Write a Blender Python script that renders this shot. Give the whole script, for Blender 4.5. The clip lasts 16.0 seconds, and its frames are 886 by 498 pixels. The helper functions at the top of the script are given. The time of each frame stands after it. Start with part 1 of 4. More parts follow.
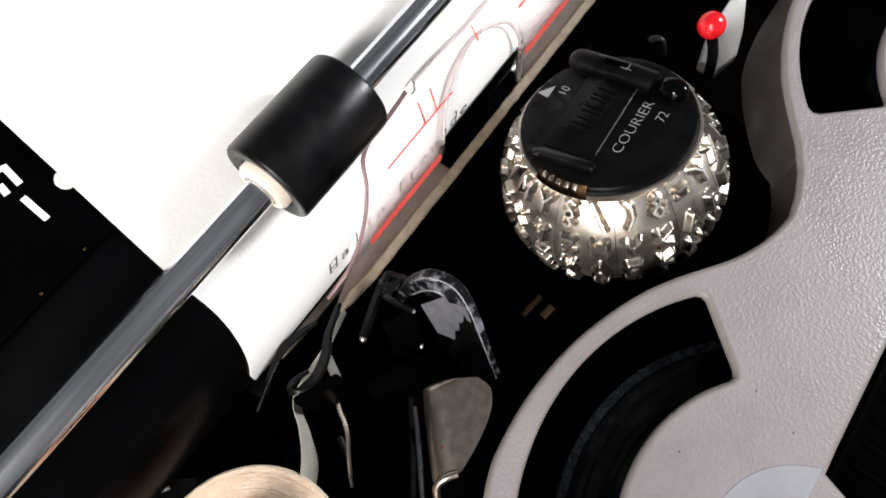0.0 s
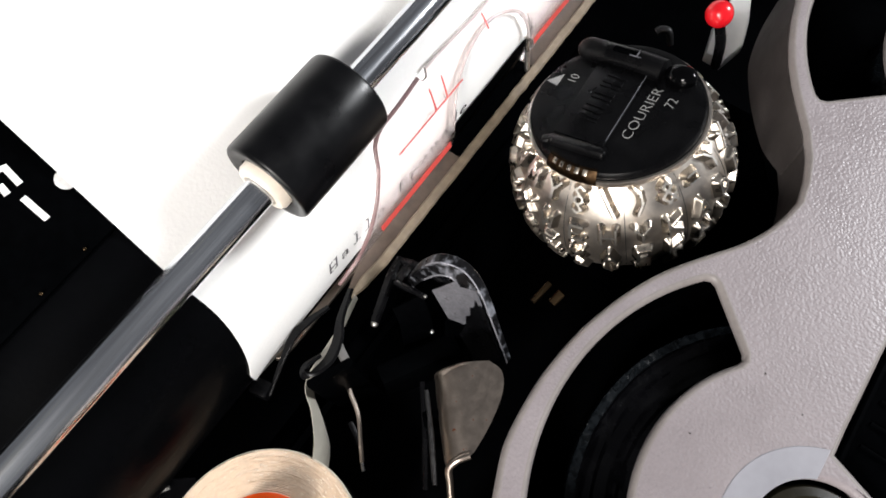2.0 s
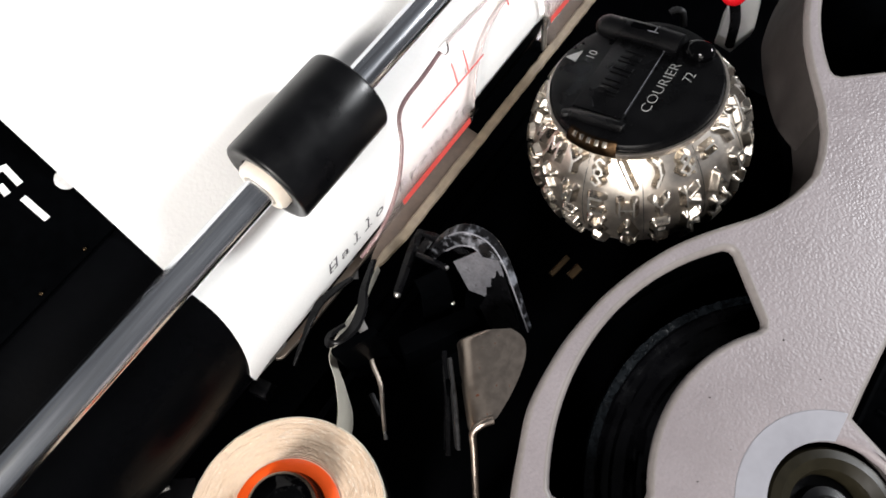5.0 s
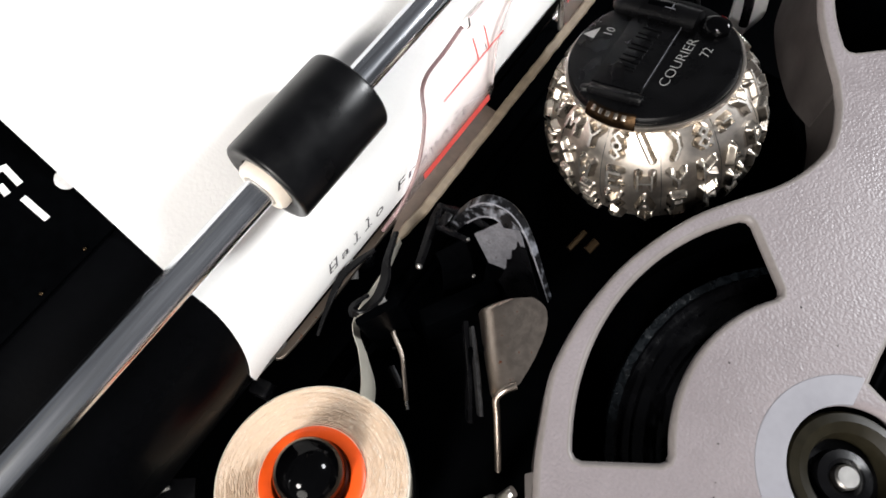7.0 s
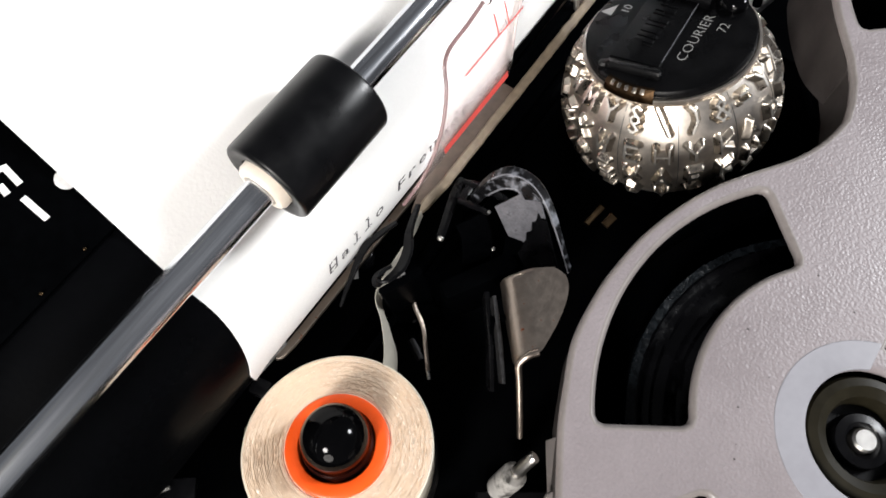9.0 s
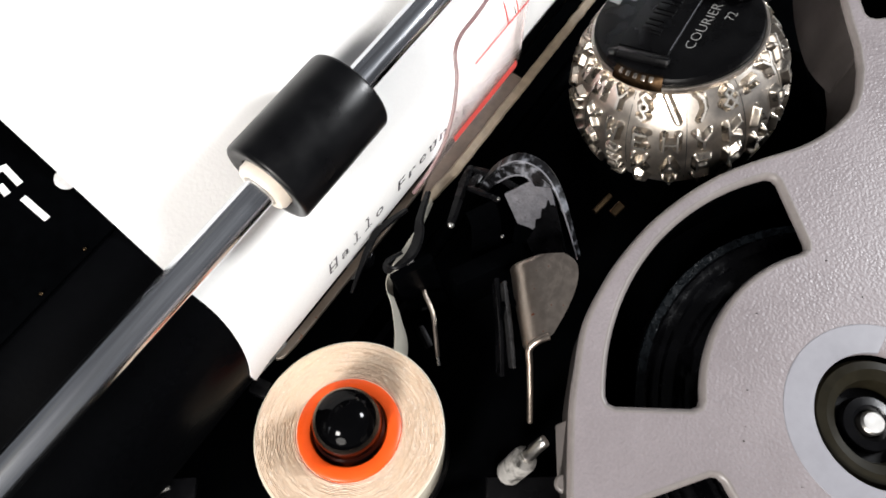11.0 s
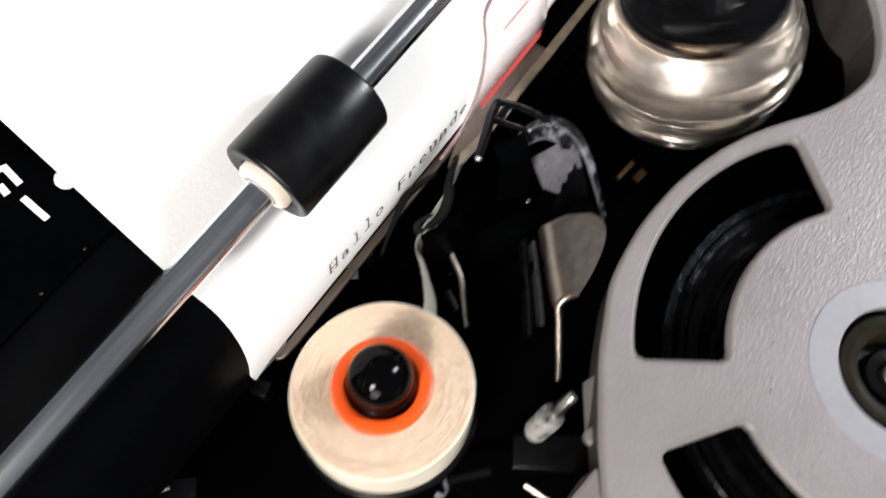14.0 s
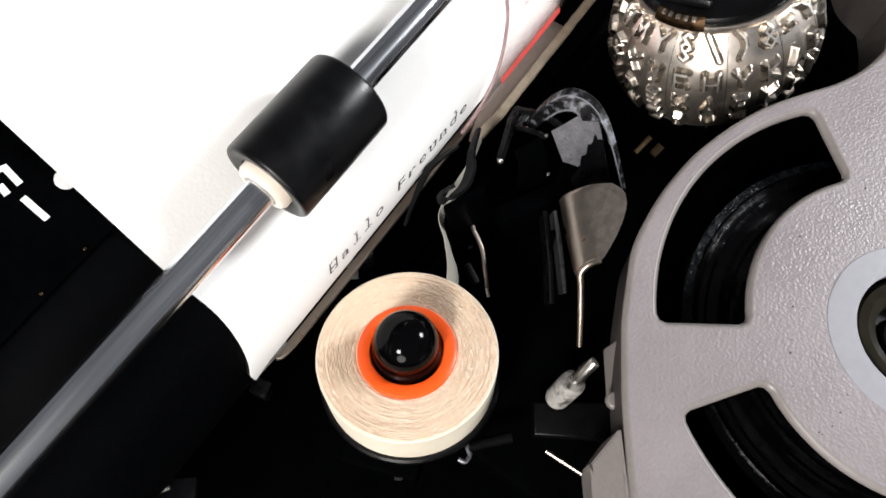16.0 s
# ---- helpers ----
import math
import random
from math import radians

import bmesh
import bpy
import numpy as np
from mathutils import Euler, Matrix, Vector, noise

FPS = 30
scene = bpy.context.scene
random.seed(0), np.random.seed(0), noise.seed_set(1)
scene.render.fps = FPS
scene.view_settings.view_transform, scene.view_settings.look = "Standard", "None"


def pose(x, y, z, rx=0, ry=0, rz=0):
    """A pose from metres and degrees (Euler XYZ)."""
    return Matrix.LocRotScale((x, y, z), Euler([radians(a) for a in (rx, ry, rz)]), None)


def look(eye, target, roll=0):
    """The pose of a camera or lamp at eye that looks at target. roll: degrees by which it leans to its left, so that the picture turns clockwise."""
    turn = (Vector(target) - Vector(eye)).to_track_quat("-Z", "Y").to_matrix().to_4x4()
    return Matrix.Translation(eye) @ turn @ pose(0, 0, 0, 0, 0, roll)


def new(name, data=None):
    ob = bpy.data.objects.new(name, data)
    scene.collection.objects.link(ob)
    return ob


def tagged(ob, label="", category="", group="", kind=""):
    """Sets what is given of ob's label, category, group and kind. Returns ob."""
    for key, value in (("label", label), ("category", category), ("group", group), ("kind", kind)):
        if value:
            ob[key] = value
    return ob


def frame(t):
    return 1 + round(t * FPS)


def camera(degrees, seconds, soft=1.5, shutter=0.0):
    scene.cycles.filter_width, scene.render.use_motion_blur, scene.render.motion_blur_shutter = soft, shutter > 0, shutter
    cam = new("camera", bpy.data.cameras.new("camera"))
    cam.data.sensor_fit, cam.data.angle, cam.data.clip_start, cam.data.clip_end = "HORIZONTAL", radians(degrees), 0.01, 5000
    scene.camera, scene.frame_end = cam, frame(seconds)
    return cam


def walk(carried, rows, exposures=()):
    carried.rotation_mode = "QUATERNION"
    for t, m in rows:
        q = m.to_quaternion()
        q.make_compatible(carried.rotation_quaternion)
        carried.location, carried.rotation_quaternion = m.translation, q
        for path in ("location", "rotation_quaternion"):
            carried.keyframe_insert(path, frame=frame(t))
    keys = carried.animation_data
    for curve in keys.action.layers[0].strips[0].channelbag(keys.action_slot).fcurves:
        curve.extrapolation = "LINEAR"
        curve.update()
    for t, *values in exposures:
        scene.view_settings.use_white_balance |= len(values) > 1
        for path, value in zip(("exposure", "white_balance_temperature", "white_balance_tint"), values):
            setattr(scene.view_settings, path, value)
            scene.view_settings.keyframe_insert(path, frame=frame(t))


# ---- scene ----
MM = 0.001
STEP = 2.54          # one character of travel, in mm
cam = camera(66.0, 16.0, soft=1.7, shutter=0.6)
EYE = pose(-16.62 * MM, -30.61 * MM, 162.2 * MM, 22.046, 0.782, -54.618)
walk(cam, [(0.0, EYE), (16.0, EYE)], exposures=[(0.0, 0.0), (16.0, 0.0)])

# ---------------------------------------------------------------- light
world = bpy.data.worlds.new("room")
scene.world = world
world.use_nodes = True
world.node_tree.nodes["Background"].inputs[0].default_value = (0.92, 0.94, 1.0, 1)
world.node_tree.nodes["Background"].inputs[1].default_value = 0.13


def area_lamp(name, eye, target, size, watts, colour):
    data = bpy.data.lights.new(name, "AREA")
    data.shape, data.size, data.energy, data.color = "DISK", size * MM, watts, colour
    ob = new(name, data)
    ob.matrix_world = look(Vector(eye) * MM, Vector(target) * MM)
    return ob


area_lamp("desk_lamp", (-290, -50, 325), (15, -8, 78), 90, 1.95, (1.0, 0.96, 0.93))
area_lamp("side_window", (-325, -150, 190), (35, -22, 75), 170, 0.72, (1.0, 0.95, 0.90))
area_lamp("window", (305, -235, 310), (15, 0, 85), 95, 2.05, (0.95, 0.97, 1.0))


# ---------------------------------------------------------------- materials
def mat(name, colour, rough=0.5, metal=0.0, vary=0.12, grain=900.0, bump=0.1, coat=0.0, blotch=140.0, spec=0.5,
        rough_vary=0.1, trans=0.0, ior=1.45, bump_scale=None, stain=None, stain_amount=0.0, cells=False, stretch=None,
        stain_from=0.52, stain_to=0.68):
    m = bpy.data.materials.new(name)
    m.use_nodes = True
    nt = m.node_tree
    b = nt.nodes["Principled BSDF"]
    co = nt.nodes.new("ShaderNodeTexCoord")
    fine, broad = nt.nodes.new("ShaderNodeTexNoise"), nt.nodes.new("ShaderNodeTexNoise")
    fine.inputs["Scale"].default_value, fine.inputs["Detail"].default_value = grain, 4
    broad.inputs["Scale"].default_value, broad.inputs["Detail"].default_value = blotch, 3
    for n in (fine, broad):
        if stretch:
            along = nt.nodes.new("ShaderNodeMapping")
            along.inputs["Scale"].default_value = stretch
            nt.links.new(co.outputs["Object"], along.inputs["Vector"])
            nt.links.new(along.outputs[0], n.inputs["Vector"])
        else:
            nt.links.new(co.outputs["Object"], n.inputs["Vector"])
    add = nt.nodes.new("ShaderNodeMath")
    add.operation = "ADD"
    nt.links.new(fine.outputs[0], add.inputs[0])
    nt.links.new(broad.outputs[0], add.inputs[1])
    ramp = nt.nodes.new("ShaderNodeMapRange")
    ramp.inputs["From Min"].default_value, ramp.inputs["From Max"].default_value = 0.6, 1.4
    ramp.inputs["To Min"].default_value, ramp.inputs["To Max"].default_value = 1 - vary, 1 + vary
    nt.links.new(add.outputs[0], ramp.inputs["Value"])
    mul = nt.nodes.new("ShaderNodeVectorMath")
    mul.operation = "SCALE"
    mul.inputs[0].default_value = colour
    nt.links.new(ramp.outputs[0], mul.inputs["Scale"])
    last = mul.outputs[0]
    if stain:
        mask = nt.nodes.new("ShaderNodeMapRange")
        mask.inputs["From Min"].default_value, mask.inputs["From Max"].default_value = stain_from, stain_to
        mask.inputs["To Max"].default_value = stain_amount
        nt.links.new(broad.outputs[0], mask.inputs["Value"])
        mix = nt.nodes.new("ShaderNodeMix")
        mix.data_type = "RGBA"
        nt.links.new(mask.outputs[0], mix.inputs[0])
        nt.links.new(last, mix.inputs[6])
        mix.inputs[7].default_value = (*stain, 1)
        last = mix.outputs[2]
    nt.links.new(last, b.inputs["Base Color"])
    rr = nt.nodes.new("ShaderNodeMapRange")
    rr.inputs["From Min"].default_value, rr.inputs["From Max"].default_value = 0.3, 0.7
    rr.inputs["To Min"].default_value, rr.inputs["To Max"].default_value = max(0.02, rough - rough_vary), min(1, rough + rough_vary)
    nt.links.new(broad.outputs[0], rr.inputs["Value"])
    nt.links.new(rr.outputs[0], b.inputs["Roughness"])
    b.inputs["Metallic"].default_value = metal
    b.inputs["Coat Weight"].default_value = coat
    b.inputs["Specular IOR Level"].default_value = spec
    b.inputs["Transmission Weight"].default_value = trans
    b.inputs["IOR"].default_value = ior
    if bump:
        bp = nt.nodes.new("ShaderNodeBump")
        bp.inputs["Strength"].default_value = bump
        bp.inputs["Distance"].default_value = 0.0002
        if bump_scale:
            src = nt.nodes.new("ShaderNodeTexVoronoi" if cells else "ShaderNodeTexNoise")
            if cells:
                src.feature = "SMOOTH_F1"
            src.inputs["Scale"].default_value = bump_scale
            src.inputs["Detail"].default_value = 0 if cells else 2
            nt.links.new(co.outputs["Object"], src.inputs["Vector"])
        else:
            src = fine
        nt.links.new(src.outputs[0], bp.inputs["Height"])
        nt.links.new(bp.outputs[0], b.inputs["Normal"])
    return m


PAPER = mat("paper", (0.84, 0.83, 0.81), 0.85, vary=0.02, grain=2500, bump=0.22, bump_scale=2200, spec=0.2)
INK = mat("ink", (0.012, 0.012, 0.014), 0.7, vary=0.4, grain=4000, bump=0)
RUBBER = mat("rubber", (0.0012, 0.0013, 0.0016), 0.30, spec=0.05, vary=0.35, grain=1500, bump=0.12, blotch=60)
# lengthwise streaks in the colour stand in for reflections along the rod
CHROME = mat("chrome", (0.72, 0.74, 0.78), 0.17, 1.0, vary=0.65, grain=1300, bump=0.05, blotch=420, rough_vary=0.08, stretch=(0.04, 1, 1))
BLACK_PLASTIC = mat("black_plastic", (0.0022, 0.0022, 0.0026), 0.33, spec=0.3, vary=0.3, grain=1800, bump=0.06, blotch=200)
CAP_PLASTIC = mat("cap_plastic", (0.002, 0.002, 0.0023), 0.31, spec=0.19, vary=0.3, grain=2500, bump=0.08, blotch=300)
ROLLER = mat("roller_plastic", (0.0016, 0.0017, 0.0022), 0.34, spec=0.34, vary=0.4, grain=2500, bump=0.03, blotch=260, rough_vary=0.08)
CREAM = mat("cream_plastic", (0.82, 0.76, 0.67), 0.4, vary=0.08, bump=0.05, stain=(0.35, 0.22, 0.1), stain_amount=0.3)
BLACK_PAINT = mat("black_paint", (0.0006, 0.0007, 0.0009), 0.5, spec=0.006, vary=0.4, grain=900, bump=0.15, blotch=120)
BLACK_STEEL = mat("black_steel", (0.003, 0.003, 0.0035), 0.27, 0.0, spec=0.16, vary=0.5, grain=700, bump=0.2, blotch=220)
SCUFFED = mat("scuffed_black_steel", (0.006, 0.006, 0.007), 0.34, 0.3, spec=0.4, vary=0.5, grain=2200, bump=0.25, blotch=700, stain=(0.22, 0.23, 0.26), stain_amount=0.8)
WORN_STEEL = mat("worn_steel", (0.235, 0.235, 0.26), 0.42, 0.6, vary=0.30, grain=2500, bump=0.2, blotch=650,
                 stain=(0.02, 0.02, 0.022), stain_amount=0.9, stain_from=0.62, stain_to=0.70)
DARK_WORN = mat("dark_worn_steel", (0.05, 0.05, 0.052), 0.4, 0.7, vary=0.5, grain=2500, bump=0.25, blotch=700, stain=(0.008, 0.008, 0.008), stain_amount=0.95)
TAB_STEEL = mat("tab_steel", (0.36, 0.305, 0.26), 0.34, 1.0, vary=0.10, grain=2600, bump=0.10, blotch=900,
                stain=(0.30, 0.07, 0.02), stain_amount=0.9, stain_from=0.69, stain_to=0.72, rough_vary=0.03)
GREY = mat("grey_plastic", (0.226, 0.200, 0.207), 0.41, vary=0.10, grain=2600, bump=0.36, bump_scale=3000, spec=0.5, cells=True)
GREY_SMOOTH = mat("grey_plastic_smooth", (0.205, 0.185, 0.176), 0.40, vary=0.12, grain=1500, bump=0.12)
# the cartridge's grey again, darkened in colour to stand for shade
SHADED_GREY = mat("grey_plastic_shaded", (0.042, 0.036, 0.034), 0.55, vary=0.2, grain=900, bump=0.1)
MILKY = mat("milky_plastic", (0.252, 0.250, 0.275), 0.42, vary=0.08, bump=0.05)
FILM = mat("film", (0.0012, 0.0012, 0.0016), 0.25, spec=0.20, vary=0.4, grain=1200, bump=0.35, blotch=500)
FILM_EDGE = mat("film_edge", (0.003, 0.004, 0.005), 0.26, spec=0.16, vary=0.9, grain=3000, bump=0.5, blotch=900)
TAPE = mat("tape", (0.70, 0.55, 0.415), 0.42, vary=0.09, grain=2600, bump=0.45, blotch=420, stain=(0.62, 0.47, 0.33), stain_amount=0.4)
FLAKE = mat("tape_flake", (0.82, 0.72, 0.60), 0.2, vary=0.15, grain=2200, bump=0.1)
# cream tape greyed and darkened in colour, for the run that lies in shadow
TAPE_SHADED = mat("tape_shaded", (0.36, 0.34, 0.29), 0.5, vary=0.08, grain=900, bump=0.08)
TAPE_SIDE = mat("tape_side", (0.72, 0.66, 0.54), 0.5, vary=0.06, grain=900, bump=0.08)
ORANGE = mat("orange_plastic", (0.85, 0.092, 0.010), 0.35, vary=0.08, bump=0.05)
GLOSS = mat("gloss_black", (0.001, 0.001, 0.0012), 0.08, spec=0.15, vary=0.2, bump=0.01, rough_vary=0.03)
NICKEL = mat("nickel", (0.93, 0.85, 0.76), 0.37, 1.0, vary=0.16, grain=1500, bump=0.06, blotch=240, rough_vary=0.07,
             stain=(0.34, 0.27, 0.19), stain_amount=0.5)
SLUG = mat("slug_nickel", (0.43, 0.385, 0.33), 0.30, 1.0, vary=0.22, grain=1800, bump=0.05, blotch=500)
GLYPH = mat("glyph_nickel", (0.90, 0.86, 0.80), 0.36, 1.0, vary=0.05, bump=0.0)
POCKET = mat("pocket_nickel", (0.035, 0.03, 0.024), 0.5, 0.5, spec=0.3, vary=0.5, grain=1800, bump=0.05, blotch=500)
BRASS = mat("brass", (0.035, 0.021, 0.011), 0.36, 1.0, vary=0.7, bump=0.4, blotch=700)
WHITE_PRINT = mat("white_print", (0.24, 0.24, 0.235), 0.6, vary=0.2, grain=3000, bump=0)
CLEAR = mat("clear_plastic", (0.74, 0.685, 0.68), 0.24, vary=0.02, bump=0.0, trans=1.0, ior=1.3, rough_vary=0.03)
# edge tints stand in for light refracted and reflected along the clear plate's rim
EDGE_GREY = mat("plate_edge_grey", (0.66, 0.60, 0.59), 0.15, vary=0.15, bump=0, trans=0.35)
CARD_EDGE = mat("card_edge", (0.30, 0.20, 0.20), 0.2, vary=0.2, bump=0, trans=0.5)
RED_LINE = mat("red_line", (0.56, 0.065, 0.055), 0.5, vary=0.15, grain=2500, bump=0)
FLANGE = mat("flange", (0.075, 0.055, 0.042), 0.5, vary=0.3, grain=900, bump=0.4, blotch=200)
LIP = mat("lip", (0.185, 0.148, 0.105), 0.5, vary=0.3, grain=900, bump=0.5, blotch=250, stain=(0.10, 0.08, 0.06), stain_amount=0.6)
SCALE_PRINT = mat("scale_print", (0.75, 0.75, 0.74), 0.6, vary=0.1, bump=0)
WHITE_DULL = mat("dull_white", (0.13, 0.125, 0.12), 0.6, vary=0.15, bump=0.1)
DULL_LILAC = mat("dull_zinc", (0.014, 0.013, 0.014), 0.5, 0.5, vary=0.2, bump=0.1)
ZINC = mat("grey_white_zinc", (0.46, 0.445, 0.42), 0.42, 0.3, vary=0.3, bump=0.3, blotch=600, stain=(0.02, 0.018, 0.015), stain_amount=0.9, stain_from=0.48)
DUST = mat("dust", (0.03, 0.027, 0.025), 0.8, vary=0.5, bump=0)
RED_PAINT = mat("red_paint", (0.62, 0.008, 0.015), 0.25, vary=0.06, bump=0.02, coat=0.3)
WHITE_PLASTIC = mat("white_plastic", (0.80, 0.79, 0.77), 0.4, vary=0.05, bump=0.05)
BARE_STEEL = mat("bare_steel", (0.62, 0.60, 0.57), 0.28, 1.0, vary=0.15, bump=0.08)
BROWN_STEEL = mat("brown_steel", (0.06, 0.04, 0.022), 0.4, 1.0, vary=0.3, bump=0.1)
OLIVE = mat("olive_rubber", (0.014, 0.012, 0.007), 0.4, spec=0.25, vary=0.3, bump=0.1)

# ---------------------------------------------------------------- mesh helpers (all in mm)
ORIGIN = {}


def thing(name, origin, label, category, group="", kind=""):
    ob = new(name)
    ob.empty_display_size = 0.005
    ob.matrix_basis = pose(*[v * MM for v in origin])
    ORIGIN[ob.name] = Vector(origin)
    return tagged(ob, label, category, group, kind)


def part(name, bm, material, parent=None, label="", smooth=True, world_space=True):
    """Links a bmesh, in mm of the whole scene, as one mesh under its parent."""
    base = ORIGIN.get(parent.name, Vector()) if parent and world_space else Vector()
    for v in bm.verts:
        v.co = (v.co - base) * MM
    me = bpy.data.meshes.new(name)
    bmesh.ops.recalc_face_normals(bm, faces=bm.faces)
    bm.edges.index_update()
    rims = [e.index for e in bm.edges if len(e.link_faces) == 1]
    bm.to_mesh(me)
    bm.free()
    me.materials.append(material)
    if smooth:
        me.shade_smooth()
        me.set_sharp_from_angle(angle=radians(38))
        for i in rims:
            me.edges[i].use_edge_sharp = True
    ob = new(name, me)
    if name in ("cover", "washer", "side_wall", "foot", "clip"):
        flat = ob.modifiers.new("even_shading", "WEIGHTED_NORMAL")
        flat.weight, flat.keep_sharp = 100, True
    if parent:
        ob.parent = parent
        ORIGIN[ob.name] = base
    if label:
        tagged(ob, label)
    return ob


def grid_faces(bm, rows, closed_u=False, closed_v=False):
    n, m = len(rows), len(rows[0])
    for i in range(n if closed_v else n - 1):
        for j in range(m if closed_u else m - 1):
            a, b = rows[i], rows[(i + 1) % n]
            q = [a[j], a[(j + 1) % m], b[(j + 1) % m], b[j]]
            q = list(dict.fromkeys(q))
            if len(q) > 2:
                try:
                    bm.faces.new(q)
                except ValueError:
                    pass


def lathe(profile, m=Matrix(), n=64, bm=None, wobble=0.0):
    """Turns (radius, height) points round the local z axis of m."""
    bm = bm or bmesh.new()
    rows = []
    for r, z in profile:
        if r < 1e-6:
            rows.append([bm.verts.new(m @ Vector((0, 0, z)))] * n)
        else:
            rows.append([bm.verts.new(m @ Vector((r * math.cos(k * math.tau / n), r * math.sin(k * math.tau / n),
                                                   z + wobble * random.uniform(-1, 1)))) for k in range(n)])
    grid_faces(bm, rows, closed_u=True)
    return bm


def rounded(r, h, e, z0=0.0, steps=4):
    """A cylinder's profile with rounded rims."""
    out = [(0, z0)]
    out += [(r - e + e * math.sin(a), z0 + e - e * math.cos(a)) for a in [k / steps * math.pi / 2 for k in range(steps + 1)]]
    out += [(r - e + e * math.cos(a), z0 + h - e + e * math.sin(a)) for a in [k / steps * math.pi / 2 for k in range(steps + 1)]]
    return out + [(0, z0 + h)]


def smooth_line(points, per=6):
    pts, out = [Vector(p) for p in points], []
    for i in range(len(pts) - 1):
        p0, p1, p2, p3 = pts[max(i - 1, 0)], pts[i], pts[i + 1], pts[min(i + 2, len(pts) - 1)]
        for k in range(per):
            t = k / per
            out.append(0.5 * ((2 * p1) + (p2 - p0) * t + (2 * p0 - 5 * p1 + 4 * p2 - p3) * t * t + (3 * p1 - p0 - 3 * p2 + p3) * t ** 3))
    return out + [pts[-1]]


def tube(points, r, n=12, bm=None, per=6):
    """A round bar along a smooth line; r a radius or one for each end."""
    bm = bm or bmesh.new()
    line = smooth_line(points, per) if per else [Vector(p) for p in points]
    r0, r1 = r if isinstance(r, tuple) else (r, r)
    rows = []
    for i, p in enumerate(line):
        d = (line[min(i + 1, len(line) - 1)] - line[max(i - 1, 0)]).normalized()
        u = d.orthogonal().normalized() if i == 0 else (u - d * u.dot(d)).normalized()
        w, rr = d.cross(u), r0 + (r1 - r0) * i / (len(line) - 1)
        rows.append([bm.verts.new(p + rr * (u * math.cos(k * math.tau / n) + w * math.sin(k * math.tau / n))) for k in range(n)])
    grid_faces(bm, rows, closed_u=True)
    bm.faces.new(rows[0])
    bm.faces.new(rows[-1])
    return bm


def strip(points, side, width, thick, bm=None, per=6):
    """A flat bar along a smooth line; side: the way its width goes; width may be a list along the line."""
    bm = bm or bmesh.new()
    line, s = smooth_line(points, per), Vector(side).normalized()
    rows = []
    for i, p in enumerate(line):
        d = (line[min(i + 1, len(line) - 1)] - line[max(i - 1, 0)]).normalized()
        u = (s - d * s.dot(d)).normalized()
        w = d.cross(u)
        f = i / (len(line) - 1) * (len(width) - 1) if isinstance(width, list) else 0
        wd = width if not isinstance(width, list) else width[int(f)] + (width[min(int(f) + 1, len(width) - 1)] - width[int(f)]) * (f - int(f))
        e = min(wd, thick) * 0.25
        a, b = wd / 2, thick / 2
        rows.append([bm.verts.new(p + u * x + w * y) for x, y in
                     ((-a + e, -b), (a - e, -b), (a, -b + e), (a, b - e), (a - e, b), (-a + e, b), (-a, b - e), (-a, -b + e))])
    grid_faces(bm, rows, closed_u=True)
    bm.faces.new(rows[0])
    bm.faces.new(rows[-1])
    return bm


def block(size, m=Matrix(), bevel=0.4, bm=None, taper=1.0):
    own = bmesh.new()
    bmesh.ops.create_cube(own, size=1)
    for v in own.verts:
        k = taper if v.co.z > 0 else 1.0
        v.co = Vector((v.co.x * size[0] * k, v.co.y * size[1] * k, v.co.z * size[2]))
    if bevel:
        bmesh.ops.bevel(own, geom=own.edges[:] + own.verts[:], offset=bevel, segments=2, affect="EDGES", profile=0.6)
    bmesh.ops.transform(own, matrix=m, verts=own.verts)
    if bm is None:
        return own
    tmp = bpy.data.meshes.new("tmp")
    own.to_mesh(tmp)
    bm.from_mesh(tmp)
    bpy.data.meshes.remove(tmp)
    own.free()
    return bm


def at(x, y, z, rx=0, ry=0, rz=0):
    return Matrix.LocRotScale((x, y, z), Euler([radians(a) for a in (rx, ry, rz)]), None)


def plate(outline, holes, z0, z1, edge, res=3):
    """A flat plate with holes and rounded edges, from z0 to z1."""
    cu = bpy.data.curves.new("plate", "CURVE")
    cu.dimensions, cu.fill_mode = "2D", "BOTH"
    cu.extrude, cu.bevel_depth, cu.bevel_resolution, cu.offset = (z1 - z0) / 2 - edge, edge, res, -edge
    for ring in [outline] + holes:
        sp = cu.splines.new("POLY")
        sp.points.add(len(ring) - 1)
        sp.use_cyclic_u = True
        for p, (x, y) in zip(sp.points, ring):
            p.co = (x, y, 0, 1)
    ob = bpy.data.objects.new("plate", cu)
    me = bpy.data.meshes.new_from_object(ob)
    bm = bmesh.new()
    bm.from_mesh(me)
    bpy.data.objects.remove(ob)
    bpy.data.meshes.remove(me)
    bmesh.ops.remove_doubles(bm, verts=bm.verts, dist=1e-4)
    bmesh.ops.translate(bm, verts=bm.verts, vec=(0, 0, (z0 + z1) / 2))
    return bm


def letters(text, size, depth=0.05, align="CENTER", bold=0.0):
    """Text as a bmesh in its own plane, in mm; size is the height of its body."""
    cu = bpy.data.curves.new("text", "FONT")
    cu.body, cu.size, cu.extrude, cu.align_x, cu.offset, cu.resolution_u = text, size, depth, align, bold, 3
    ob = bpy.data.objects.new("text", cu)
    me = bpy.data.meshes.new_from_object(ob)
    bm = bmesh.new()
    bm.from_mesh(me)
    bpy.data.objects.remove(ob)
    bpy.data.meshes.remove(me)
    return bm


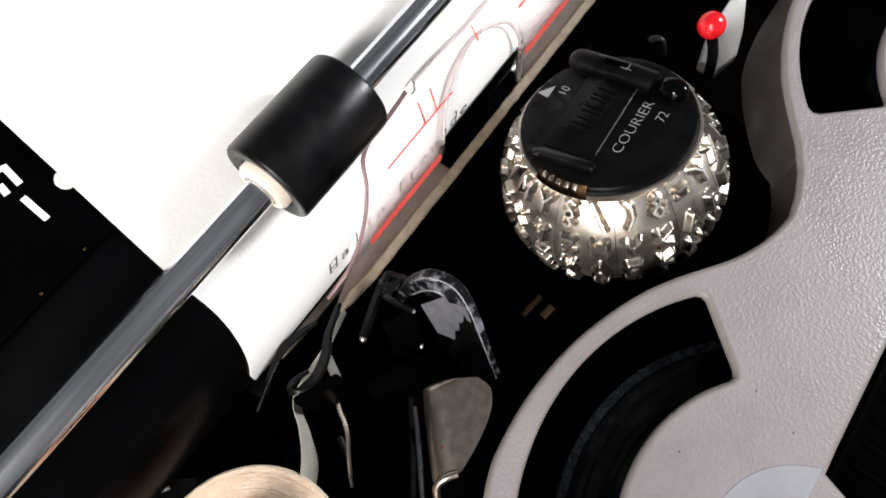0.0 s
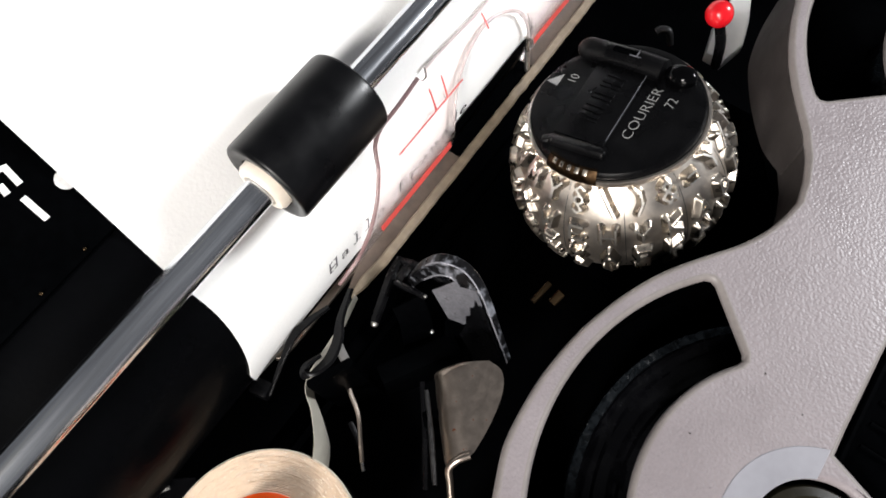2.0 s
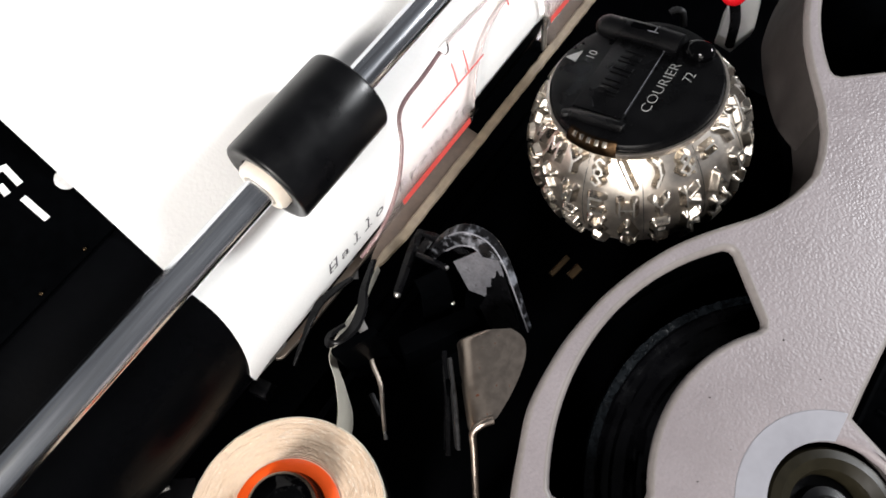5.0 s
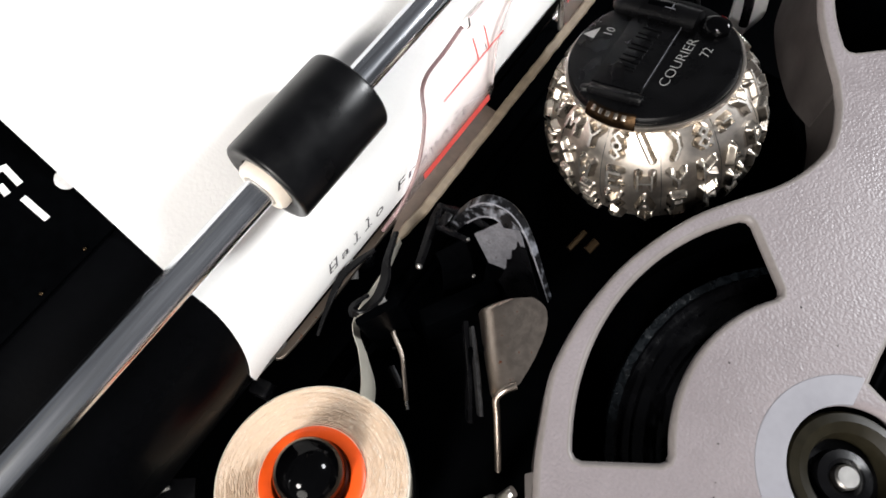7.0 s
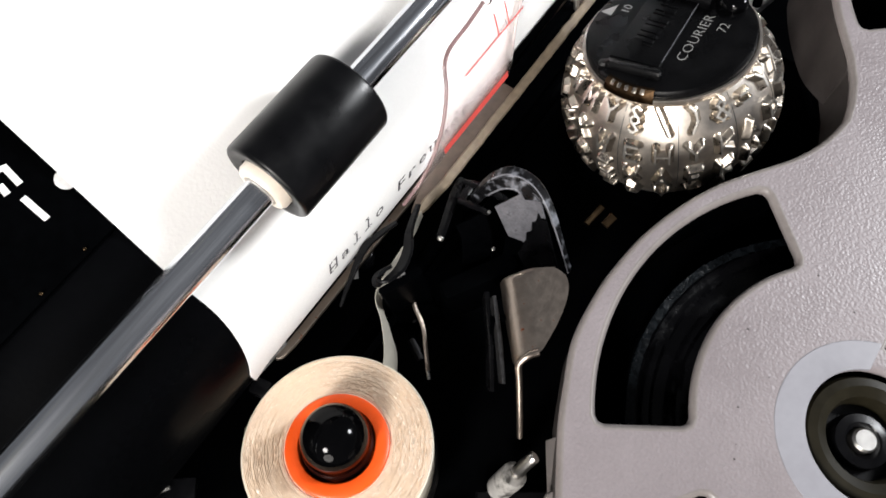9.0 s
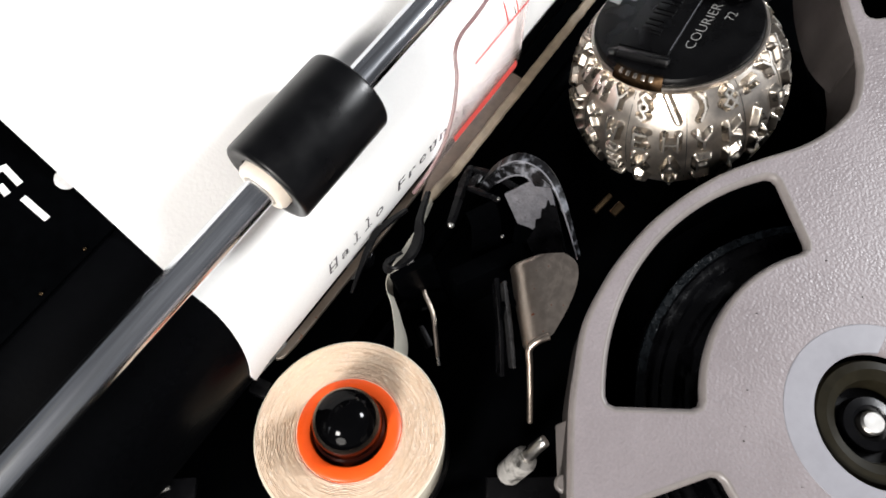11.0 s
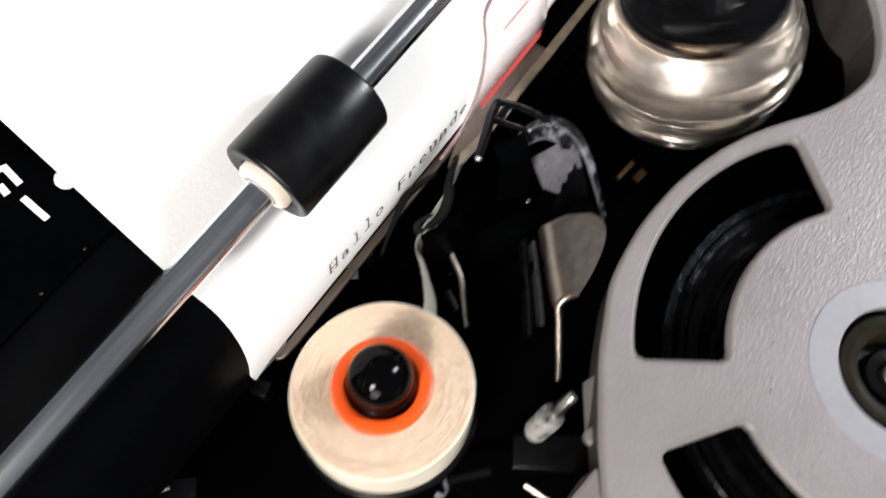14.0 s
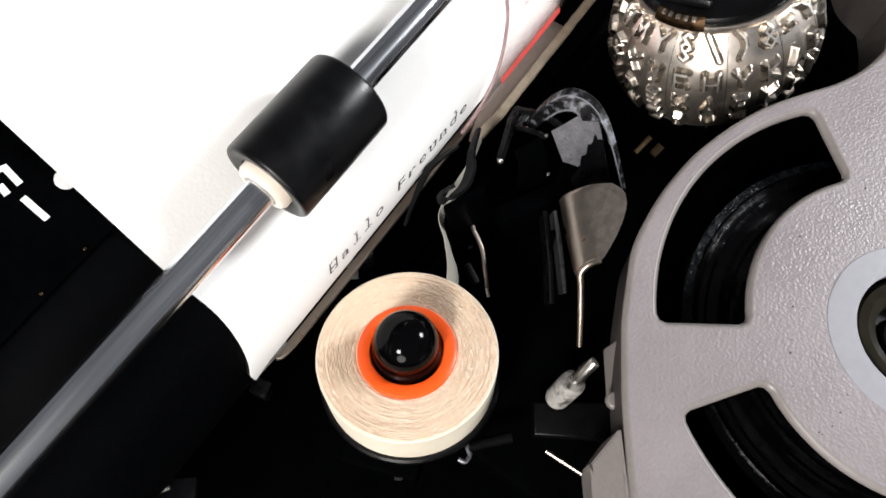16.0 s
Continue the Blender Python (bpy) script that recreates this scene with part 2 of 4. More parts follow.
def arc(cx, cy, r, a0, a1, n):
    return [(cx + r * math.cos(radians(a0 + (a1 - a0) * k / max(n, 1))), cy + r * math.sin(radians(a0 + (a1 - a0) * k / max(n, 1)))) for k in range(n + 1)]


def ring_slot(cx, cy, r0, r1, a0, a1, corner=1.0):
    """A ring sector with rounded corners."""
    d1, d0 = math.degrees(corner / r1), math.degrees(corner / r0)
    s = 1 if a1 > a0 else -1
    pts = arc(cx, cy, r1, a0 + s * d1, a1 - s * d1, 24)
    pts += arc(cx, cy, r1 - corner * 0.3, a1 - s * d1 * 0.3, a1 - s * d1 * 0.3, 0)
    pts += arc(cx, cy, r1 - corner, a1, a1, 0) + arc(cx, cy, r0 + corner, a1, a1, 0)
    pts += arc(cx, cy, r0 + corner * 0.3, a1 - s * d0 * 0.3, a1 - s * d0 * 0.3, 0)
    pts += arc(cx, cy, r0, a1 - s * d0, a0 + s * d0, 24)
    pts += arc(cx, cy, r0 + corner * 0.3, a0 + s * d0 * 0.3, a0 + s * d0 * 0.3, 0)
    pts += arc(cx, cy, r0 + corner, a0, a0, 0) + arc(cx, cy, r1 - corner, a0, a0, 0)
    pts += arc(cx, cy, r1 - corner * 0.3, a0 + s * d1 * 0.3, a0 + s * d1 * 0.3, 0)
    return pts


# ---------------------------------------------------------------- housing of the machine
def housing():
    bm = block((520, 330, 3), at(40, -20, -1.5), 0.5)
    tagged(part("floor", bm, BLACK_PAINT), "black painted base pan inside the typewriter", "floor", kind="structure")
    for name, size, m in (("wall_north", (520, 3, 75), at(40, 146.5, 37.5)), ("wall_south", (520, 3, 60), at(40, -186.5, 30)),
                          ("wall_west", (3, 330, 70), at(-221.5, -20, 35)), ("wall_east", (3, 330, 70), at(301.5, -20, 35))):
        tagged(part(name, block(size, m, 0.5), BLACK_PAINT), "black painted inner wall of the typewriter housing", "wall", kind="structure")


AXIS_Y, AXIS_Z, PLATEN_R = 19.45, 76.0, 18.4


def platen():
    t = thing("platen", (40, AXIS_Y, AXIS_Z - PLATEN_R), "matte black rubber platen roller under the sheet of paper", "platen")
    turn = Matrix.Translation((-150, AXIS_Y, AXIS_Z)) @ Euler((0, radians(90), 0)).to_matrix().to_4x4()
    part("rubber_sleeve", lathe(rounded(PLATEN_R, 380, 0.8), turn, 128), RUBBER, t)
    for x in (-158, 230):
        m = Matrix.Translation((x, AXIS_Y, AXIS_Z)) @ Euler((0, radians(90), 0)).to_matrix().to_4x4()
        part("shaft", lathe(rounded(4, 8, 0.5), m, 32), CHROME, t)


def wrap(x, s, lift):
    """A point on the paper's way: s in mm along it, 0 at the front of the platen; past the bail it leaves straight up and back."""
    r, leave = PLATEN_R + lift, radians(62)
    if s < leave * r:
        a = s / r
        return Vector((x, AXIS_Y - r * math.cos(a), AXIS_Z + r * math.sin(a)))
    d = s - leave * r
    lean = 0.0016 * d * d
    return Vector((x, AXIS_Y - r * math.cos(leave) + d * math.sin(leave) + lean * 0.25, AXIS_Z + r * math.sin(leave) + d * math.cos(leave) - lean * 0.4))


def paper():
    t = thing("paper", (80, AXIS_Y, AXIS_Z), "white sheet of typing paper wound round the platen", "paper")
    bm, rows = bmesh.new(), []
    steps = [-14 + 0.7 * k for k in range(60)] + [28 + 3 * k for k in range(46)]
    for s in steps:
        left = -13.9 + 0.085 * max(0.0, s - 18.0) - 3.3 * max(0.0, min(1.0, (13.0 - s) / 14.0)) ** 1.6
        xs = [left + (190 - left) * (k / 60) ** 1.5 for k in range(61)]
        rows.append([bm.verts.new(wrap(x, s, 0.12 + 0.25 * max(0, 1 - (x - left) / 3) * max(0, min(1, (6 - s) / 10)))) for x in xs])
    grid_faces(bm, rows)
    ob = part("sheet", bm, PAPER, t)
    sol = ob.modifiers.new("thickness", "SOLIDIFY")
    sol.thickness, sol.offset = 0.1 * MM, -1
    for k, ch in enumerate("Hallo Freunde"):
        if ch == " ":
            continue
        bm = letters(ch, 3.0, 0.0)
        lo, hi = min(v.co.x for v in bm.verts), max(v.co.x for v in bm.verts)
        for v in bm.verts:
            v.co.x = (v.co.x - (lo + hi) / 2) * (1.0 if ch == "l" else 1.6 / (hi - lo))
        base = {"H": ((-.5, 0), (.5, 0), (-.5, 2.13), (.5, 2.13)), "l": ((0, 0), (-.25, 2.2)), "F": ((-.5, 0),), "r": ((-.5, 0),),
                "n": ((-.55, 0), (.55, 0)), "u": ((-.85, 1.3), (.3, 1.3)), "d": ((.35, 2.2),)}.get(ch, ())
        for x, y in base:
            w = 0.75 if ch == "l" and y == 0 else 0.36
            q = [bm.verts.new((x + a * w, y + b, 0)) for a, b in ((-1, 0), (1, 0), (1, 0.22), (-1, 0.22))]
            bm.faces.new(q)
        for v in bm.verts:
            v.co = wrap(STEP * k + 0.25 + v.co.x + 0.22 * v.co.y, 0.98 * v.co.y - 0.2, 0.16)
        part("letter", bm, INK, t, smooth=False)


BAIL_Y, BAIL_Z = 5.55, 96.6


def bail():
    t = thing("paper_bail", (40, BAIL_Y, BAIL_Z - 6), "polished steel paper bail rod with a black roller on the sheet", "paper bail")
    part("rod", tube([(-190, BAIL_Y, BAIL_Z), (40, BAIL_Y, BAIL_Z), (250, BAIL_Y, BAIL_Z)], 1.85, 40, per=4), CHROME, t)
    m = Matrix.Translation((-0.4, BAIL_Y, BAIL_Z)) @ Euler((0, radians(90), 0)).to_matrix().to_4x4()
    prof = [(2.2, 0.9), (3.2, 0.9), (3.5, 0.25), (4.6, 0.05)] + [(5.05 + 0.5 * math.sin(a), 0.5 - 0.5 * math.cos(a)) for a in (0, 0.5, 1.0, 1.57)]
    prof += [(5.05 + 0.5 * math.cos(a), 14.3 + 0.5 * math.sin(a)) for a in (0, 0.5, 1.0, 1.57)] + [(3.4, 14.8), (2.2, 14.0)]
    roller = part("roller", lathe(prof, m, 96), ROLLER, t, "black plastic bail roller")
    part("bushing", lathe([(1.9, 1.2), (1.9, -0.5), (2.2, -0.9), (2.9, -0.85), (3.25, -0.4), (3.3, 1.2)], m, 64), CREAM, roller, "yellowed cream plastic bushing")
    part("bushing", lathe([(1.9, 14.0), (1.9, 15.4), (2.3, 15.6), (2.8, 15.4), (2.9, 14.0)], m, 48), BARE_STEEL, roller)


def fittings():
    t = thing("paper_deflector", (30, 3, 64), "thin grey steel paper deflector below the platen", "deflector")
    part("strip", strip([(-12.4, 2.9, 66.0), (-9.5, 2.2, 66.3), (20, 2.2, 66.3), (70, 2.2, 66.3)], (0, 0.9, -0.5), [0.6, 1.7, 1.8, 1.8], 0.5), TAB_STEEL, t)
    part("tail", tube([(-10.6, 3.0, 65.8), (-11.6, 3.2, 65.9), (-13.6, 3.5, 65.8), (-15.9, 3.7, 65.6)], (0.55, 0.45), 12), WHITE_DULL, t, "pale bent tail of the deflector")
    part("tail_block", block((2.6, 3.0, 3.0), at(-17.6, 2.8, 62.4, 0, 0, 12), 0.6), BLACK_STEEL, t)
    p = thing("feed_pin", (6, 5.5, 52), "pale grey feed roller pin deep under the platen", "pin")
    part("pin", tube([(5.9, 6.8, 58.5), (6.0, 5.4, 58), (4.6, 4.2, 57)], (0.9, 0.8), 14), WHITE_DULL, p)
    part("boss", lathe(rounded(2.0, 3.0, 0.5), at(8.6, 5.6, 55), 24), BLACK_STEEL, p)
    q = thing("corner_bracket", (-35, 3, 60), "small black bracket with a bright worn corner", "bracket")
    part("plate", block((5.5, 3.0, 1.0), at(-34.6, 2.2, 65.6, 0, 0, -50), 0.3), BLACK_STEEL, q)
    part("edge", tube([(-36.8, 4.1, 66.2), (-35.6, 3.6, 66.3), (-34.7, 3.0, 66.2)], 0.3, 8), BARE_STEEL, q)


def paper_table():
    t = thing("paper_table", (-60, 45, 95), "black painted paper table with a white printed margin scale", "paper table")
    tilt = at(-20, 42.8, 104.5, 20)
    body = part("panel", block((420, 56, 0.8), tilt, 0.3), BLACK_PAINT, t)
    def mark(points, w):
        bm = bmesh.new()
        up = Vector((0, -0.342, 0.94)) * 0.05
        points = [Vector(p) + up for p in points]
        for a, c in zip(points, points[1:]):
            strip([a, a.lerp(c, 0.5), c], (1, 0.05, 0.02) if abs(c.y - a.y) > 0.7 else (0.2, 1, 0.36), w, 0.1, bm, per=2)
        part("scale_mark", bm, SCALE_PRINT, body, "white printed scale mark", smooth=False)
    mark([(-15.4, 27.9, 99.5), (-15.75, 25.7, 98.75)], 0.75)
    mark([(-16.1, 28.2, 99.6), (-15.1, 27.8, 99.45)], 0.6)
    mark([(-17.1, 27.0, 99.2), (-17.35, 25.8, 98.8)], 0.75)
    mark([(-16.68, 24.6, 98.35), (-16.88, 21.5, 97.2)], 0.75)
    part("scale_mark", lathe([(0, 0.1), (1.15, 0.1), (1.15, 0)], at(-12.5, 23.0, 97.76, 20), 32), SCALE_PRINT, body, "white round mark")
    for x, y, z in ((-17.0, 16.9, 95.5), (-23.1, 16.9, 95.5)):
        part("screw", lathe(rounded(0.2, 0.35, 0.1), at(x, y, z, 20), 12), BROWN_STEEL, body)
    return t, tilt, body


# ---------------------------------------------------------------- what the carrier takes along
CARRIED = []


def carried(ob):
    CARRIED.append(ob)
    return ob


REEL = (2.3, -65.0)
MIRROR_X = 40.3


def rim_band(ring, side=1, steps=6):
    """A smooth rounded lip that hugs an outline's upper edge."""
    bm, rows = bmesh.new(), []
    for d, z in ((0.0, 79.0), (-0.02, 79.3), (0.09, 79.6), (0.24, 79.82), (0.45, 79.97), (0.62, 80.02), (0.80, 79.98)):
        rows.append([bm.verts.new((x, y, z)) for x, y in inset(ring, d * side)])
    grid_faces(bm, rows, closed_u=True)
    return bm


def cartridge():
    t = carried(thing("ribbon_cartridge", (MIRROR_X, -70, 62), "grey textured plastic film ribbon cartridge with curved windows", "ribbon cartridge"))
    half = [(MIRROR_X, -45.7), (37.0, -45.1), (33.5, -43.9), (30, -42.0), (26.6, -39.5), (23.5, -37.3), (20.4, -35.4), (16.5, -33.6), (12.6, -32.2),
            (8.5, -31.1), (4.4, -30.5), (0.5, -30.2), (-3, -30.3), (-6.5, -30.6), (-9.4, -31.2), (-13.5, -32.3), (-17.5, -34.0), (-21.5, -36.2),
            (-26.1, -38.9), (-29.3, -41.0), (-35.6, -45.4), (-40, -48.7), (-44, -52), (-46, -56), (-46, -62), (-46, -75), (-46, -100), (-5, -100), (-5, -73), (7.5, -73),
            (10.5, -68), (12.5, -62.3), (16, -62.2), (MIRROR_X, -62.2)]
    half = [(x, y + (0.55 if y > -61 and x > -12 else 0)) for x, y in half]
    other = [(2 * MIRROR_X - x, y) for x, y in half[::-1]][1:-1]
    outline = [tuple(p[:2]) for p in smooth_line([(x, y, 0) for x, y in half[:25]], 3)] + half[25:] + other
    rx = 2 * MIRROR_X - REEL[0]
    holes = [ring_slot(*REEL, 21.3, 32.5, 47.8, 123.5, 1.1), ring_slot(*REEL, 21.3, 32.5, 143.5, 215, 1.1),
             ring_slot(rx, REEL[1], 21.3, 32.5, 132.2, 56.5, 1.1), ring_slot(rx, REEL[1], 21.3, 32.5, 36.5, -35, 1.1)]
    holes.append(arc(1.6, -65.2, 8.0, 0, 352.5, 47)[:-1])
    part("cover", plate(outline, holes, 78.3, 80.0, 0.75), GREY, t, "grey textured plastic cover")
    part("rim", rim_band(outline), GREY_SMOOTH, t, "smooth untextured rim of the cover")
    for hole in holes[:4]:
        part("window_rim", rim_band(hole, -1), GREY_SMOOTH, t)
    return t, outline


def inset(ring, d):
    """A closed outline moved inwards by d."""
    n = len(ring)
    turn = 1 if sum(ring[i - 1][0] * ring[i][1] - ring[i][0] * ring[i - 1][1] for i in range(n)) > 0 else -1
    out = []
    for i, (x, y) in enumerate(ring):
        a = Vector((x - ring[i - 1][0], y - ring[i - 1][1])).normalized()
        b = Vector((ring[(i + 1) % n][0] - x, ring[(i + 1) % n][1] - y)).normalized()
        m = Vector((-(a.y + b.y), a.x + b.x)).normalized() * turn
        k = min(1.4, 1 / max(0.5, m.dot(Vector((-b.y, b.x)) * turn)))
        out.append((x + m.x * d * k, y + m.y * d * k))
    return out


def build_cartridge():
    t, outline = cartridge()
    # side wall, set in from the rim; its shade is put into the colour
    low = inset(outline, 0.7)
    part("side_wall", plate(low, [inset(outline, 1.5)], 69.0, 78.6, 0.2, 1), SHADED_GREY, t, "flank of the shell, shade put into its colour")
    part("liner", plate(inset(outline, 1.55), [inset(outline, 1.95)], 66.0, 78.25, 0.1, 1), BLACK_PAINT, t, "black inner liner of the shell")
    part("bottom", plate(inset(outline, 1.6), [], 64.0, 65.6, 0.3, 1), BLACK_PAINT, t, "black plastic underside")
    # ball well wall seen behind the type ball, darkened in colour for shade
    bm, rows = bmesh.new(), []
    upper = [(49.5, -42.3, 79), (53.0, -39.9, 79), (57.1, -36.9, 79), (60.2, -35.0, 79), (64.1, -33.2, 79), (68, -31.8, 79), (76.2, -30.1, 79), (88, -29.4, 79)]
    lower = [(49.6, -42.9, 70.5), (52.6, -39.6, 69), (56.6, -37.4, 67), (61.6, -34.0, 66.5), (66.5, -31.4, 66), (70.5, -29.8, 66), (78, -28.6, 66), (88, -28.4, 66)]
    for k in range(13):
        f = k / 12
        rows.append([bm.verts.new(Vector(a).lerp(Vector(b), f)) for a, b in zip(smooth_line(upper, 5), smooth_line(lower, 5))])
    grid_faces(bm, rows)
    well = part("well_wall", bm, SHADED_GREY, t, "smooth grey wall of the ball well, shade put into its colour")
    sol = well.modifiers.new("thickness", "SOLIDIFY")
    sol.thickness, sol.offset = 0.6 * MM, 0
    for rx, rim in ((REEL[0], 27.5), (2 * MIRROR_X - REEL[0], 19.5)):
        spool_m = at(rx, REEL[1], 66.4)
        prof = [(8.5, 0), (rim, 0)] + [(rim, 0.5 + k) for k in range(6)]
        prof += [(rim - 0.5 - k * 0.5, 6.6 + 0.12 * ((k * 7) % 3 - 1) + (0.25 if k in (2, 3, 9) else 0)) for k in range(int((rim - 9) * 2))] + [(8.5, 6.5)]
        part("ribbon_reel", lathe(prof, spool_m, 96, wobble=0.03), FILM, t, "wound glossy black film ribbon")
        rnd = random.Random(int(rim * 10))
        bm, rows = bmesh.new(), []
        fold = [rnd.uniform(-1, 1) * (0.35 + 0.65 * abs(math.sin(0.11 * k + rim))) for k in range(300)]
        for r, k in ((rim - 1.5, 0.1), (rim - 1.1, 0.6), (rim - 0.5, 1.0), (rim - 0.1, 0.5)):
            rows.append([bm.verts.new((rx + (r + 0.08 * f) * math.cos(i * math.tau / 300), REEL[1] + (r + 0.08 * f) * math.sin(i * math.tau / 300), 73.15 + 0.10 * f * k + rnd.uniform(-0.03, 0.03)))
                         for i, f in enumerate(fold)])
        rows.append([bm.verts.new((rx + rim * math.cos(i * math.tau / 300), REEL[1] + rim * math.sin(i * math.tau / 300), 72.6)) for i in range(300)])
        grid_faces(bm, rows, closed_u=True)
        part("film_edge", bm, FILM_EDGE, t, "crinkled bluish outer turns of film", smooth=False)
    # milky washer, rubber ring and shaft at the hub
    hub = at(1.6, -65.2, 0)
    ring = arc(1.6, -65.2, 11.6, 18.5, 285, 60) + arc(1.6, -65.2, 8.0, 285, 27, 50)
    part("washer", plate(ring, [], 79.3, 80.08, 0.12, 2), MILKY, t, "pale milky plastic washer")
    part("inner_wall", strip([(12, -63.4, 72.5), (40, -63.4, 72.5), (68, -63.4, 72.5)], (0, 0, 1), 12.5, 0.8, per=2), BLACK_PAINT, t, "black inner wall")
    part("black_cover", plate([(13.2, -63.9), (67.4, -63.9), (67.4, -99), (6, -99), (8.5, -74), (11.5, -68.5)], [], 74.5, 77.4, 0.4, 1), BLACK_PAINT, t, "black ribbed inner cover")
    for k in range(16):
        part("cover_rib", block((0.5, 26, 0.5), at(16 + k * 3.2, -78, 77.5), 0.1), BLACK_PAINT, t)
    part("hub_ring", lathe([(7.6, 70), (7.6, 78.2), (7.2, 79.0), (6.2, 79.3), (5.0, 78.6), (4.6, 77.4), (4.6, 70)], hub, 64), OLIVE, t, "dark olive rubber hub ring")
    part("hub_floor", lathe([(0, 75.6), (4.7, 75.6), (4.7, 74)], hub, 48), BLACK_PLASTIC, t)
    part("hub_collar", lathe([(1.7, 75.5), (1.7, 77.0), (2.2, 77.4), (3.2, 77.2), (3.4, 76.2), (3.4, 75.5)], hub, 40), BLACK_STEEL, t)
    part("shaft", lathe([(0, 78.0), (1.2, 78.0), (1.45, 77.7), (1.45, 75.5)], hub, 32), BARE_STEEL, t, "bare steel drive shaft")
    # clip and foot on the outer flank
    part("clip", block((7.5, 1.0, 7), at(-21.3, -37.5, 71.2, 8, 0, 34), 0.3), GREY_SMOOTH, t)
    part("clip_stud", lathe(rounded(1.2, 1.5, 0.4), at(-24.9, -39.2, 70.5), 20), GREY_SMOOTH, t)
    bm = bmesh.new()
    for p in ((-28.8, -40.9, 76.8), (-34.0, -40.5, 73.2), (-37.8, -43.5, 72.2), (-47.0, -50, 72), (-46, -54, 76.8), (-36.0, -46.0, 76.8),
              (-28.8, -41.4, 64), (-34.0, -41.0, 64), (-38, -44, 64), (-47, -50.5, 64), (-46, -54, 64)):
        bm.verts.new(p)
    bmesh.ops.convex_hull(bm, input=bm.verts)
    bmesh.ops.bevel(bm, geom=bm.edges[:], offset=0.25, segments=2, affect="EDGES")
    part("foot", bm, GREY_SMOOTH, t, "smooth grey slanted foot")


SPOOL = (-35.25, -12.85, 70.85)
SPOOL_TURN = Vector((0, 0, 1)).rotation_difference(Vector((0.132, 0.093, 0.985))).to_matrix().to_4x4()


def tape_spool():
    m = Matrix.Translation(SPOOL) @ SPOOL_TURN
    t = carried(thing("correction_tape_spool", SPOOL, "cream correction tape wound on an orange core", "tape spool"))
    prof = [(6.6, -7.1), (12.3, -7.1), (12.35, -6.8), (12.35, -0.25), (12.25, 0.0)]
    r = 12.1
    while r > 7.0:
        prof += [(r, 0.05 + 0.06 * random.random()), (r - 0.1, -0.06 * random.random())]
        r -= 0.2
    prof += [(6.7, 0), (6.7, -6.8)]
    body = lathe(prof, m, 160, wobble=0.055)
    part("tape_roll", body, TAPE, t, "cream tape edges wound in many layers")
    rnd, flakes = random.Random(21), bmesh.new()
    for k in range(420):
        r, q = math.sqrt(rnd.uniform(7.2 ** 2, 12.4 ** 2)), rnd.uniform(0, math.tau)
        if rnd.random() < 0.55:
            q = rnd.uniform(-2.2, 0.9)
        f = m @ at(r * math.cos(q), r * math.sin(q), 0.10, rnd.uniform(-35, 35), rnd.uniform(-20, 20), math.degrees(q) + 90 + rnd.uniform(-12, 12))
        a, b = rnd.uniform(0.06, 0.27), rnd.uniform(0.02, 0.07)
        block((2 * a, 2 * b, 0.04), f, 0.0, flakes, taper=0.6)
    part("frayed_edges", flakes, FLAKE, t, "glossy frayed flakes of tape edge", smooth=False)
    part("outer_wrap", lathe([(12.3, -7.1), (12.5, -7.1), (12.5, -0.3), (12.32, -0.2)], m, 120), TAPE_SIDE, t, "pale smooth outer turn of tape")
    part("core", lathe([(4.9, -6), (4.9, 0.2), (5.1, 0.5), (5.5, 0.6), (6.4, 0.55), (6.75, 0.35), (6.85, 0.0), (6.85, -6)], m, 96), ORANGE, t, "bright orange plastic core")
    post = carried(thing("spool_post", (SPOOL[0], SPOOL[1], 56), "glossy black domed plastic post through the tape core", "spindle"))
    dome = [(4.78, -14), (4.78, 0.5), (4.72, 0.9), (4.5, 1.15), (4.45, 1.5), (4.45, 2.3)]
    dome += [(4.45 * math.cos(a), 2.3 + 4.45 * math.sin(a)) for a in [k / 18 * math.pi / 2 for k in range(1, 18)]] + [(0, 6.75)]
    part("dome", lathe(dome, Matrix.Translation((0.15, 0.1, 0)) @ m, 96), GLOSS, post)
    part("flange", lathe([(0, -8.6), (12.9, -8.6), (13.2, -8.3), (13.2, -7.5), (12.9, -7.2), (0, -7.2)], m, 96), BLACK_PLASTIC, post)
    part("latch_bar", tube([(-39.6, -26.4, 60), (-37.2, -28.6, 60), (-35.0, -30.7, 60)], 0.85, 16), BLACK_STEEL, post)
    part("wire_hook", tube([(-39.6, -26.3, 59.8), (-40.0, -26.4, 60), (-40.6, -27.2, 60), (-41.7, -27.2, 60.2), (-42.0, -26.2, 60.4)], 0.33, 8), WORN_STEEL, post)
    part("wire_hook", tube([(-46.6, -19.0, 58.5), (-47.7, -20.4, 58), (-48.8, -20.8, 58), (-49.3, -20.0, 58.3)], 0.33, 8), DARK_WORN, post)


BALL = (37.5, -21.8, 70.37)
BALL_LEAN = -16.43


def ball_patch(col, az, r):
    """A frame on the ball: z outwards, y towards the cap."""
    c, a = radians(col), radians(az)
    zax = Vector((math.sin(c) * math.cos(a), math.sin(c) * math.sin(a), math.cos(c)))
    xax = Vector((-math.sin(a), math.cos(a), 0))
    yax = zax.cross(xax)
    m = Matrix((xax, yax, zax)).transposed().to_4x4()
    m.translation = zax * r
    return m


